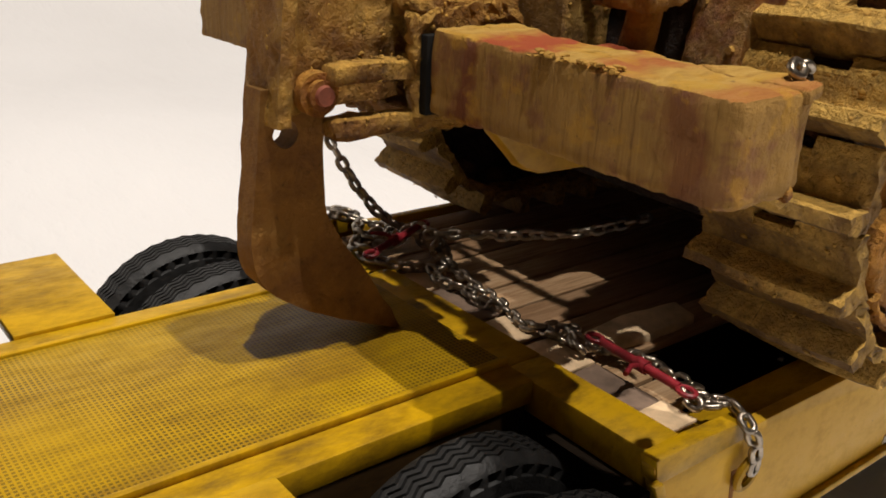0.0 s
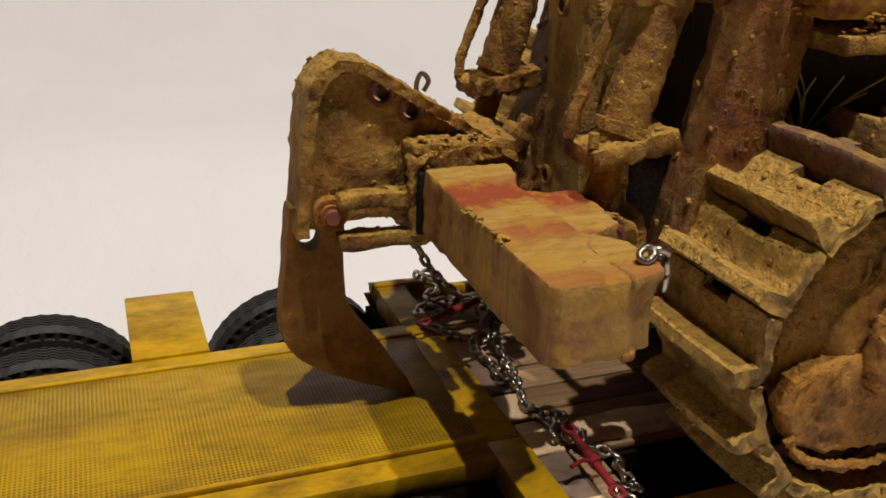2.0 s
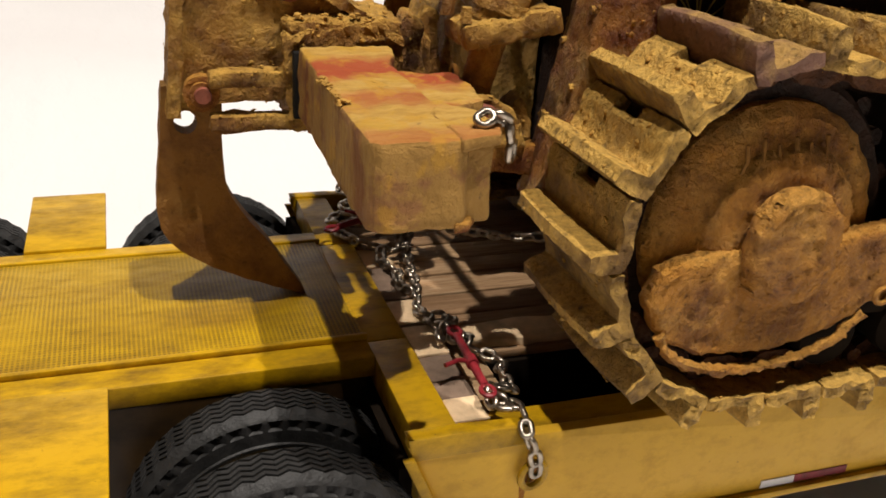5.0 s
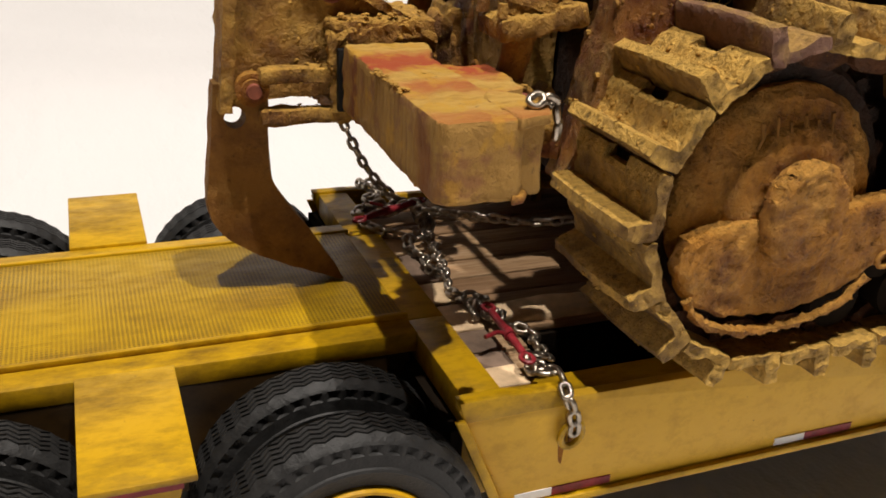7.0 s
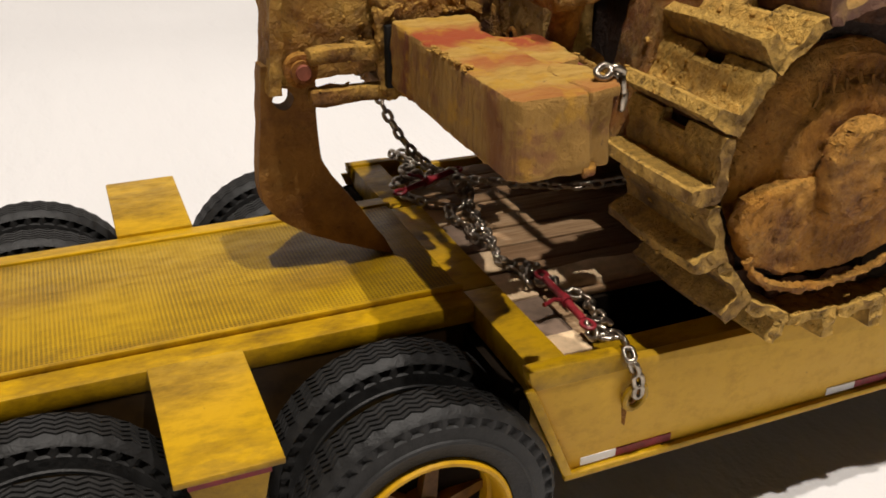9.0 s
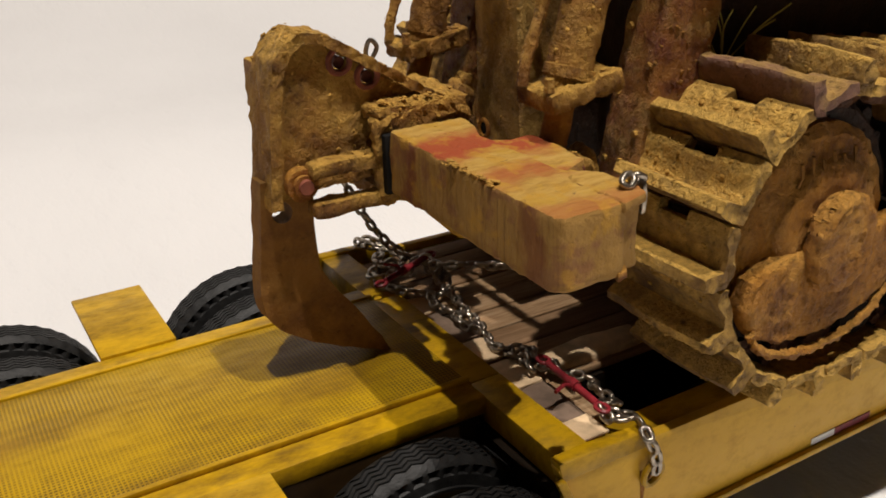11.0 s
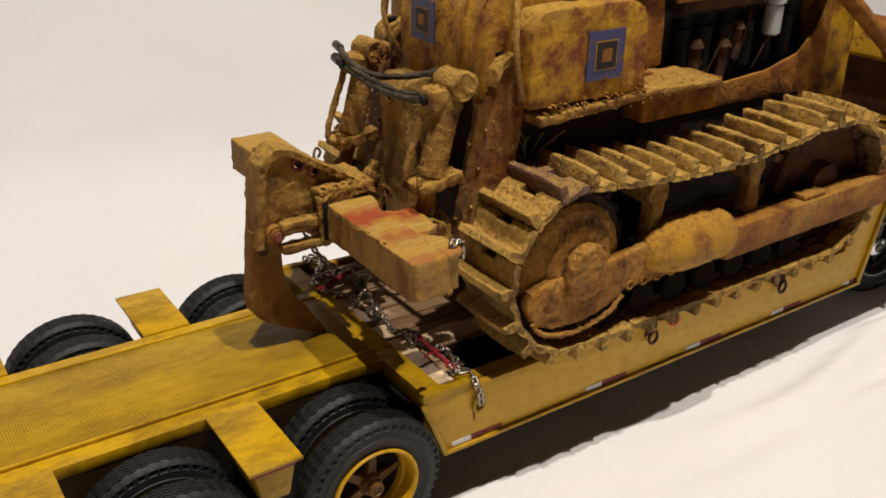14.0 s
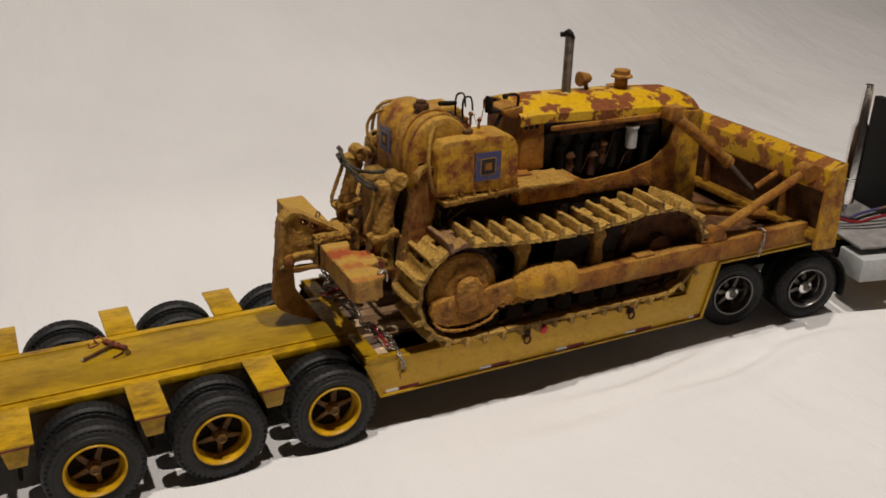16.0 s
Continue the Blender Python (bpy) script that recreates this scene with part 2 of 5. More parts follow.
M_CHROME = plain("chrome", (0.75, 0.74, 0.72), 0.12, 1.0, 0.1)
M_RED = plain("red_paint", (0.20, 0.014, 0.02), 0.4, 0, 0.4, 20)
M_REDLAMP = plain("red_lens", (0.62, 0.015, 0.03), 0.2, 0, 0.1)
M_WHITE = plain("white_tape", (0.72, 0.70, 0.68), 0.5, 0, 0.1)
M_GRASS = plain("dry_grass", (0.36, 0.30, 0.07), 0.8)
M_HOSE = plain("hose", (0.060, 0.048, 0.030), 0.85, 0, 0.6, 14, 0.5)
M_GREY = plain("grey_plastic", (0.42, 0.43, 0.43), 0.45, 0, 0.12)
M_WALL = plain("room_wall", (0.06, 0.05, 0.045), 0.9, 0, 0.06, 0.3, 0.05)


def beam_material():
    """Ochre mud over wood: red stain bands across the top, brown streaked sides, purple blotches."""
    m, nt, b, pos = shader("beam_wood", 0.75)
    sep = nt.nodes.new("ShaderNodeSeparateXYZ")
    nt.links.new(pos, sep.inputs[0])
    geo = nt.nodes.new("ShaderNodeNewGeometry")
    nrm = nt.nodes.new("ShaderNodeSeparateXYZ")
    nt.links.new(geo.outputs["Normal"], nrm.inputs[0])
    up = ramp(nt, nrm.outputs[2], [(0.45, (0, 0, 0)), (0.7, (1, 1, 1))])
    grain = noisy(nt, stretched(nt, pos, 1.0, 20.0, 0.9), 2.6, 7, 0.7)
    side = ramp(nt, grain, [(0.25, (0.17, 0.08, 0.018)), (0.45, (0.31, 0.165, 0.036)), (0.62, (0.37, 0.205, 0.048)), (0.8, (0.44, 0.26, 0.07))])
    crust = noisy(nt, stretched(nt, pos, 3.0, 14.0, 3.0), 2.2, 7, 0.7)
    top = ramp(nt, crust, [(0.25, (0.26, 0.125, 0.02)), (0.5, (0.46, 0.27, 0.055)), (0.75, (0.56, 0.36, 0.10))])
    col = mixc(nt, up, side, top)
    # bands along the beam, with wandering edges
    warp = nt.nodes.new("ShaderNodeMath")
    warp.operation = "MULTIPLY_ADD"
    nt.links.new(noisy(nt, pos, 4.5, 5, 0.6), warp.inputs[0])
    warp.inputs[1].default_value = 0.34
    nt.links.new(sep.outputs[1], warp.inputs[2])
    mr = node(nt, "ShaderNodeMapRange")
    mr.inputs["From Min"].default_value, mr.inputs["From Max"].default_value = -0.03, 1.17
    nt.links.new(warp.outputs[0], mr.inputs["Value"])
    o, z = (1, 1, 1), (0, 0, 0)
    band = ramp(nt, mr.outputs[0], [(0.02, (0.5,) * 3), (0.09, z), (0.21, z), (0.29, (0.7,) * 3), (0.33, (0.7,) * 3), (0.41, z), (0.47, z), (0.57, (1.0,) * 3), (0.68, (0.95,) * 3), (0.78, z)])
    thin = ramp(nt, mr.outputs[0], [(0.02, z), (0.06, (0.7,) * 3), (0.11, (0.6,) * 3), (0.16, z), (0.67, z), (0.71, (0.85,) * 3), (0.75, (0.85,) * 3), (0.79, z)])
    col = mixc(nt, mixc(nt, 1.0, band, up, "MULTIPLY"), col, (0.34, 0.062, 0.018))
    col = mixc(nt, mixc(nt, up, thin, z), col, (0.16, 0.035, 0.012))
    blot = ramp(nt, noisy(nt, pos, 6.5, 6, 0.65), [(0.53, z), (0.61, (0.6,) * 3)])
    col = mixc(nt, blot, col, mixc(nt, up, (0.20, 0.075, 0.035), (0.48, 0.27, 0.025)))
    col = mixc(nt, ramp(nt, noisy(nt, stretched(nt, pos, 1.3, 0.8, 1.0), 8.0, 5, 0.6), [(0.56, z), (0.64, (0.55,) * 3)]), col, (0.48, 0.25, 0.022))
    col = mixc(nt, ramp(nt, noisy(nt, pos, 34.0, 4, 0.7), [(0.66, z), (0.72, (0.75,) * 3)]), col, (0.07, 0.035, 0.015))
    nt.links.new(col, b.inputs["Base Color"])
    add = nt.nodes.new("ShaderNodeMath")
    nt.links.new(grain, add.inputs[0])
    nt.links.new(noisy(nt, pos, 24.0, 5, 0.7), add.inputs[1])
    bump(nt, b, add.outputs[0], 0.7, 0.03)
    return m


M_BEAM = beam_material()


def patched(name, paint, rust, share, scale, rough=0.45):
    """Bright enamel flaking in sharp-edged patches to bare rust."""
    m, nt, b, pos = shader(name, rough)
    f = noisy(nt, pos, scale, 8, 0.62)
    g = noisy(nt, pos, scale * 7, 5, 0.7)
    p = ramp(nt, g, [(0.3, tuple(c * 0.7 for c in paint)), (0.7, paint)])
    r = ramp(nt, g, [(0.3, tuple(c * 0.6 for c in rust)), (0.7, tuple(c * 1.5 for c in rust))])
    edge = ramp(nt, f, [(share, (0, 0, 0)), (share + 0.035, (1, 1, 1))])
    nt.links.new(mixc(nt, edge, p, r), b.inputs["Base Color"])
    nt.links.new(ramp(nt, edge, [(0, (0.4,) * 3), (1, (0.9,) * 3)]), b.inputs["Roughness"])
    bump(nt, b, g, 0.25, 0.015)
    return m


M_BLUE = patched("blue_decal", (0.060, 0.056, 0.150), (0.15, 0.085, 0.04), 0.55, 9.0, 0.7)
M_HUBWASH = paint_yellow("washed_yellow", (0.34, 0.18, 0.012), (0.10, 0.04, 0.006), 0.7)
M_HOOD = patched("hood_paint", (0.66, 0.38, 0.006), (0.17, 0.050, 0.013), 0.515, 3.0)
M_BLADETOP = patched("blade_top_paint", (0.55, 0.30, 0.008), (0.20, 0.07, 0.015), 0.49, 2.6)


def wood_material():
    m, nt, b, pos = shader("plank_wood", 0.75)
    info = nt.nodes.new("ShaderNodeObjectInfo")
    vec = stretched(nt, pos, 1.2, 14.0, 6.0)
    g = noisy(nt, vec, 3.0, 7, 0.7)
    col = ramp(nt, g, [(0.25, (0.15, 0.08, 0.035)), (0.5, (0.44, 0.28, 0.145)), (0.75, (0.64, 0.46, 0.28))])
    col = mixc(nt, ramp(nt, info.outputs["Random"], [(0.0, (0.65,) * 3), (1.0, (0.0,) * 3)]), col, (0.13, 0.06, 0.025))
    nt.links.new(col, b.inputs["Base Color"])
    bump(nt, b, g, 0.5, 0.02)
    return m


def cloth_material():
    m, nt, b, pos = shader("white_cloth", 0.92)
    f = noisy(nt, pos, 0.25, 4, 0.5)
    col = ramp(nt, f, [(0.3, (0.69, 0.675, 0.67)), (0.7, (0.75, 0.735, 0.73))])
    nt.links.new(col, b.inputs["Base Color"])
    wv = noisy(nt, stretched(nt, pos, 0.8, 0.35, 0.35), 1.1, 5, 0.55)
    sm = nt.nodes.new("ShaderNodeMath")
    sm.operation = "MULTIPLY_ADD"
    nt.links.new(noisy(nt, pos, 40.0, 2, 0.5), sm.inputs[0])
    sm.inputs[1].default_value = 0.03
    nt.links.new(wv, sm.inputs[2])
    bump(nt, b, sm.outputs[0], 0.5, 0.28)
    return m


M_HUB = plain("hub_brown", (0.12, 0.055, 0.008), 0.5, 0, 0.5, 14)
M_PALE = plain("pale_wood", (0.66, 0.48, 0.29), 0.8, 0, 0.3, 9, 0.3)
M_GREYWOOD = plain("grey_wood", (0.17, 0.115, 0.08), 0.8, 0, 0.35, 9, 0.3)
# brown-black tone for the shade below the deck ledge, behind the tyres
M_SPINE_SHADE = paint_yellow("shaded_yellow", (0.05, 0.026, 0.007), (0.012, 0.007, 0.004), 0.9)
M_WOOD, M_CLOTH = wood_material(), cloth_material()


GROUND = 0.185      # level of the cloth under the tyres


# ---- cloth and room ----
def cloth():
    bm = BM()
    xs = list(np.unique(np.r_[np.linspace(-33, 33, 67), np.linspace(-7, 11, 181)].round(3)))
    prof = []
    for s in np.unique(np.r_[np.linspace(-33, 44, 111), np.linspace(-4, 5, 121)].round(3)):
        if s < 8:
            prof.append((s, 0.0))
        elif s < 8 + 20 * math.pi * 0.4:
            a = (s - 8) / 20
            prof.append((8 + 20 * math.sin(a), 20 * (1 - math.cos(a))))
        else:
            a = 0.4 * math.pi
            d = s - 8 - 20 * a
            prof.append((8 + 20 * math.sin(a) + d * math.cos(a), 20 * (1 - math.cos(a)) + d * math.sin(a)))
    grid = []
    for i, x in enumerate(xs):
        col = []
        for y, z in prof:
            p = V(x, y * 1.0, 0)
            h = 0.55 * noise.noise(V(x * 0.10 + 0.16 * y, y * 0.05, 1.7)) + 0.25 * noise.noise(V(x * 0.22, y * 0.13 + x * 0.08, 5.2))
            near = min(1.0, max(0.0, (abs(y - CY) - 1.9) / 4.0))
            away = min(1.0, max(0.0, (x - 9.5) / 3)) if abs(y - CY) < 2 else 0
            crease = 0.16 * max(0.0, 1 - abs(((x * 0.35 + y + 1.2 * noise.noise(V(x * 0.2, y * 0.2, 3))) % 5.3) - 2.6) / 0.35) if y < 30 else 0
            if y < CY - 1.6:
                h = h * 0.55 + crease
            # folds pushed up beside the trailer
            fold = 0.0
            for fx, fy, wid, hgt, slope in ((4.2, -0.45, 0.16, 0.13, 0.02), (5.6, -0.75, 0.14, 0.10, 0.10), (3.0, -0.95, 0.20, 0.07, -0.06), (6.3, -0.20, 0.10, 0.09, -0.05)):
                d = (y - fy - slope * (x - fx) - 0.10 * math.sin(1.9 * (x - fx))) / wid
                fold += hgt * math.exp(-d * d) * math.exp(-((x - fx) / 1.7) ** 4)
            col.append(bm.verts.new((x, y, z + max(near, 0.0) * h + fold + GROUND - 0.003)))
        grid.append(col)
    for i in range(len(xs) - 1):
        for j in range(len(prof) - 1):
            bm.faces.new((grid[i][j], grid[i + 1][j], grid[i + 1][j + 1], grid[i][j + 1]))
    whole("backdrop", bm, M_CLOTH, "white cotton sheet spread flat and swept up behind the models", "backdrop", kind="structure", sharp=80)


cloth()
# unseen room round the set, coloured dark so it bounces little light
for nm, dims in (("wall_north", (-34, 34, 34, 35, -1, 40)), ("wall_south", (-34, 34, -35, -34, -1, 40)), ("wall_east", (34, 35, -35, 35, -1, 40)),
                 ("wall_west", (-35, -34, -35, 35, -1, 40)), ("floor", (-35, 35, -35, 35, -2, -1)), ("ceiling", (-35, 35, -35, 35, 40, 41))):
    whole(nm, box(BM(), *dims), M_WALL, "plain dark room surface, unseen", nm.split("_")[0], kind="structure")


# ---- tyres and wheels ----
def tyre_mesh(R=0.53, W=0.215, seg=176, teeth=44):
    """Ribbed tyre with zigzag grooves; its axis is y, its outer face towards -y."""
    bm = BM()
    half = W / 2
    cols = []                       # radius, y, zigzag share, notch flag
    cols += [(0.315, -half + 0.045, 0, 0), (0.335, -half + 0.012, 0, 0), (0.40, -half - 0.004, 0, 0), (0.405, -half - 0.009, 0, 0), (0.418, -half - 0.009, 0, 0),
             (0.423, -half - 0.002, 0, 0), (0.468, -half + 0.004, 0, 0), (0.472, -half + 0.006, 0, 1), (0.500, -half + 0.010, 0, 1), (0.506, -half + 0.012, 0, 0), (R - 0.008, -half + 0.028, 0, 0)]
    n = 5
    step = (W - 0.056) / (n + 1)
    for k in range(1, n + 1):
        y = -half + 0.028 + step * k
        cols += [(R + 0.003, y - 0.0055, 1, 0), (R - 0.010, y - 0.003, 1, 0), (R - 0.010, y + 0.003, 1, 0), (R + 0.003, y + 0.0055, 1, 0)]
    side = [(r, -y, z, f) for r, y, z, f in cols[:11]][::-1]
    cols += side
    rings = []
    for k in range(seg):
        a = 2 * math.pi * k / seg
        q = (k * teeth / seg) % 1.0
        zig = (abs(q - 0.5) * 4 - 1) * 0.009
        tooth = 1 if q < 0.5 else 0
        ring = []
        for r, y, z, f in cols:
            yy = y + zig * z
            if f and tooth:
                yy -= math.copysign(0.014, y)
            ring.append(bm.verts.new((r * math.cos(a), yy, r * math.sin(a))))
        rings.append(ring)
    for k in range(seg):
        a, b = rings[k], rings[(k + 1) % seg]
        for j in range(len(cols) - 1):
            bm.faces.new((a[j], a[j + 1], b[j + 1], b[j]))
    bmesh.ops.recalc_face_normals(bm, faces=bm.faces[:])
    return mesh_of("tyre", bm, M_RUBBER, 40)


def rim_mesh(spokes=5, mat=None):
    """Deep dished rim with a hub and spokes, open towards -y."""
    bm = BM()
    prof = [(0.330, -0.09), (0.327, -0.108), (0.320, -0.116), (0.308, -0.116), (0.298, -0.104), (0.293, -0.080), (0.288, 0.0), (0.276, 0.015), (0.270, 0.06), (0.285, 0.06)]
    rings = []
    for r, y in prof:
        rings.append([bm.verts.new((r * math.cos(2 * math.pi * k / 48), y, r * math.sin(2 * math.pi * k / 48))) for k in range(48)])
    for a, b in zip(rings, rings[1:]):
        for k in range(48):
            bm.faces.new((a[k], a[(k + 1) % 48], b[(k + 1) % 48], b[k]))
    bmesh.ops.recalc_face_normals(bm, faces=bm.faces[:])
    return mesh_of("wheel", bm, mat or M_RIM, 30)


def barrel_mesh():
    """Inside of a rim, coloured near black for the shade in there."""
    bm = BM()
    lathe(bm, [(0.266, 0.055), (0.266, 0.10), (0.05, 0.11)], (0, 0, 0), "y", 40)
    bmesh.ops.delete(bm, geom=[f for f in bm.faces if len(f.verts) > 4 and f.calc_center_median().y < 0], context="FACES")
    return mesh_of("barrel", bm, M_SHADE, 30)


def spider_mesh(spokes=5, mat=None):
    bm = BM()
    lathe(bm, [(0.085, 0.09), (0.082, -0.02), (0.074, -0.045), (0.058, -0.05), (0.056, -0.095), (0.040, -0.105), (0.030, -0.09)], (0, 0, 0), "y", 16)
    for k in range(spokes):
        a = 2 * math.pi * k / spokes + 0.35
        d, w = V(math.cos(a), 0, math.sin(a)), V(-math.sin(a), 0, math.cos(a))
        pts = [(d * 0.06 + w * 0.034, -0.01), (d * 0.272 + w * 0.022, 0.045), (d * 0.272 - w * 0.022, 0.045), (d * 0.06 - w * 0.034, -0.01)]
        lo = [bm.verts.new(p + V(0, y, 0)) for p, y in pts]
        hi = [bm.verts.new(p + V(0, y + 0.05, 0)) for p, y in pts]
        bm.faces.new(lo), bm.faces.new(hi[::-1])
        for j in range(4):
            bm.faces.new((lo[j], hi[j], hi[(j + 1) % 4], lo[(j + 1) % 4]))
    for k in range(spokes):
        a = 2 * math.pi * k / spokes + 0.35 + math.pi / spokes
        cyl(bm, (0.06 * math.cos(a), -0.065, 0.06 * math.sin(a)), (0.06 * math.cos(a), -0.02, 0.06 * math.sin(a)), 0.010, seg=6)
    bmesh.ops.recalc_face_normals(bm, faces=bm.faces[:])
    return mesh_of("hub", bm, mat or M_HUB, 30)


TYRE, RIM, HUB, BARREL = tyre_mesh(), rim_mesh(), spider_mesh(), barrel_mesh()
AXLES = (-0.41, -1.67, -2.94)
ARMS = (-1.09, -2.34, -3.61)


def axle_wheels(owner, x, ys, R=0.505, rim=RIM, hub=HUB, hub_label="brown-washed spoked hub"):
    for y, turn in ys:
        m = pose(x, y, GROUND + R, 0, random.uniform(0, 360), 180 if turn else 0) @ Matrix.Diagonal((0.945, 1, 0.945, 1))
        w = put("wheel", rim, owner, m)
        put("tyre", TYRE, w, None, "black ribbed rubber tyre with zigzag tread")
        put("hub", hub, w, None, hub_label)
        put("barrel", BARREL, w, None, "inside of the rim, shade put into its colour")


# ---- lowboy trailer ----
def trailer():
    t = thing("lowboy_trailer", (1.0, CY, GROUND), "weathered yellow scale-model lowboy trailer on a white sheet", "trailer")
    x0 = -4.55
    # rear deck: frame ledge and mesh plate
    bm = BM()
    box(bm, x0, 0.03, 0.53, 1.71, 1.10, 1.188, 0.008)
    part("deck_frame", bm, M_YELLOW, t)
    bm = BM()
    box(bm, x0 + 0.02, 0.01, 0.68, 1.56, 1.188, 1.206, 0.004)
    part("deck_plate", bm, M_DECK, t, "yellow expanded-mesh deck plate with brown wash")
    for y in (0.665, 1.575):
        part("deck_edge", box(BM(), x0, 0.03, y - 0.012, y + 0.012, 1.188, 1.214, 0.005), M_YELLOW, t)
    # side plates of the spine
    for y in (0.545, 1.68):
        part("spine_plate", box(BM(), x0, 0.0, y - 0.012, y + 0.026, 0.62, 1.10), M_SPINE_SHADE, t, "brown-black side of the spine, shade put into its colour")
    part("spine_plate", box(BM(), x0, 0.0, 0.7, 1.54, 0.55, 1.09), M_SHADE, t, "underside between the wheels, shade put into its colour")
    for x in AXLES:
        part("axle", cyl(BM(), (x, 0.08, 0.69), (x, 2 * CY - 0.08, 0.685), 0.06), M_SHADE, t)
    # outriggers between the wheels
    for ax in ARMS:
        for sgn in (-1, 1):
            yi, yo = CY + sgn * 0.59, CY + sgn * 1.262
            a, b = min(yi, yo), max(yi, yo)
            bm = BM()
            prism(bm, [(ax - 0.172, 1.176), (ax - 0.172, 1.2), (ax + 0.172, 1.2), (ax + 0.172, 1.176)], "y", a, b, 0.005)
            arm = part("outrigger", bm, M_YELLOW, t)
            bm = BM()
            yo2 = yo - sgn * 0.03
            # box arm that narrows downward to its end
            top = [(ax - 0.135, 1.176), (ax + 0.135, 1.176), (ax + 0.085, 0.94), (ax - 0.085, 0.94)]
            prism(bm, top, "y", min(yi, yo2), max(yi, yo2), 0.006)
            part("bracket", bm, M_YELLOW, arm)
            part("stripe", box(BM(), ax - 0.13, ax + 0.13, min(yo2, yo2 + sgn * 0.006), max(yo2, yo2 + sgn * 0.006), 1.14, 1.16), M_RED, arm, "thin faded red stripe")
            part("mudflap", box(BM(), ax - 0.02, ax + 0.02, min(yi, yo - sgn * .3), max(yi, yo - sgn * .3), 0.6, 0.95), M_SHADE, arm)
    # cross beam at the step
    for a, b in ((0.054, 0.66), (0.664, 1.576), (1.58, 2.186)):
        part("cross_beam", box(BM(), 0.03, 0.19, a, b, 0.72, 1.178, 0.008), M_YELLOW, t)
    part("step_wall", box(BM(), -0.02, 0.028, 0.02, 2.22, 0.70, 1.06), M_SHADE, t)
    # well sides
    for sgn in (-1, 1):
        y = CY + sgn * 1.12
        bm = BM()
        prof = [(0.21, 0.655), (0.0, 1.155), (0.01, 1.165), (0.5, 1.13), (4.62, 1.075), (4.72, 1.60), (7.3, 1.60), (7.3, 1.47), (5.12, 1.47), (4.93, 0.66)]
        prism(bm, prof, "y", min(y, y - sgn * 0.05), max(y, y - sgn * 0.05), 0.006)
        side = part("side_rail", bm, M_SIDE, t)
        lo = y + sgn * 0.028
        part("bottom_flange", box(BM(), 0.17, 4.95, min(lo, y), max(lo, y), 0.655, 0.685, 0.005), M_YELLOW, side)
        bm = BM()
        prism(bm, [(0.165, 0.68), (-0.02, 1.12), (0.02, 1.12), (0.205, 0.68)], "y", min(lo, y), max(lo, y), 0.005)
        part("end_flange", bm, M_YELLOW, side)
        bm = BM()
        prism(bm, [(4.90, 0.685), (5.09, 1.47), (5.14, 1.45), (4.95, 0.685)], "y", min(lo, y), max(lo, y), 0.005)
        prism(bm, [(5.09, 1.47), (7.3, 1.47), (7.3, 1.435), (5.13, 1.435)], "y", min(lo, y), max(lo, y), 0.004)
        part("neck_flange", bm, M_YELLOW, side)
        for k, x in enumerate((0.25, 1.48, 2.58, 3.66, 4.72)):
            n = 0.42 if k < 4 else 0.2
            yy = y + sgn * 0.004
            part("reflector", box(BM(), x, x + n * 0.38, min(y, yy), max(y, yy), 0.692, 0.728), M_WHITE, side, "white reflective tape")
            part("reflector", box(BM(), x + n * 0.38, x + n, min(y, yy), max(y, yy), 0.692, 0.728), M_RED, side, "red reflective tape")
        # tie rings
        for x in (2.113, 3.69):
            bm = BM()
            box(bm, x - 0.06, x + 0.06, min(y, y + sgn * 0.016), max(y, y + sgn * 0.016), 0.99, 1.10, 0.006)
            ring = part("tie_plate", bm, M_RUST, side, "rusty tie-down plate")
            r = [(x + 0.045 * math.cos(a), y + sgn * 0.04, 0.985 + 0.055 * math.sin(a)) for a in np.linspace(0, 2 * math.pi, 14)[:-1]]
            part("tie_ring", tube(BM(), r, 0.013, 7, True), M_RUST, side, "small rusty tie-down ring")
        bm = BM()
        lathe(bm, [(0.055, 0.0), (0.055, sgn * 0.02), (0.045, sgn * 0.035), (0.02, sgn * 0.042)], (2.361, y, 1.055), "y", 18)
        part("marker_lamp", bm, M_REDLAMP, side, "round red marker lamp")
    # corner blocks at the rear of the well
    for a, b in ((0.0, 0.051), (2.189, 2.24)):
        bm = BM()
        prism(bm, [(0.02, 1.10), (0.0, 1.188), (0.19, 1.188), (0.44, 1.172), (0.46, 1.10)], "y", a - 0.005, b + 0.005, 0.004)
        part("corner_block", bm, M_YELLOW, t)
    sh = [(0.45 + 0.045 * math.cos(a), -0.03 - 0.01 * math.sin(a), 0.985 + 0.06 * math.sin(a)) for a in np.linspace(0, 2 * math.pi, 17)[:-1]]
    part("corner_ring", tube(BM(), sh, 0.014, 7, True), M_YELLOW, t, "yellow tie-down ring")
    for k, (x, n, w) in enumerate(((0.43, 0.16, 0.020), (0.465, 0.10, 0.014), (0.49, 0.07, 0.010))):
        part("rust_run", prism(BM(), [(x - w, 0.99), (x + w, 0.99), (x + w * 0.4, 0.99 - n), (x - w * 0.3, 0.99 - n * 0.9)], "y", -0.0015, 0.002), M_MUDR, t, "thin rust run below the tie-down ring")
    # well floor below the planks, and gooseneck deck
    # floor and bearers are coloured near black for the shade down there
    part("well_floor", box(BM(), 0.19, 4.9, 0.055, 2.185, 0.72, 0.86), M_SHADE, t)
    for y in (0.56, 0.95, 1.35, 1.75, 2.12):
        part("bearer", box(BM(), 0.19, 4.9, y - 0.04, y + 0.04, 0.86, 1.095), M_SHADE, t)
    part("well_floor_edge", box(BM(), 0.192, 4.7, 0.052, 0.2, 1.0, 1.104), M_YELLOW, t)
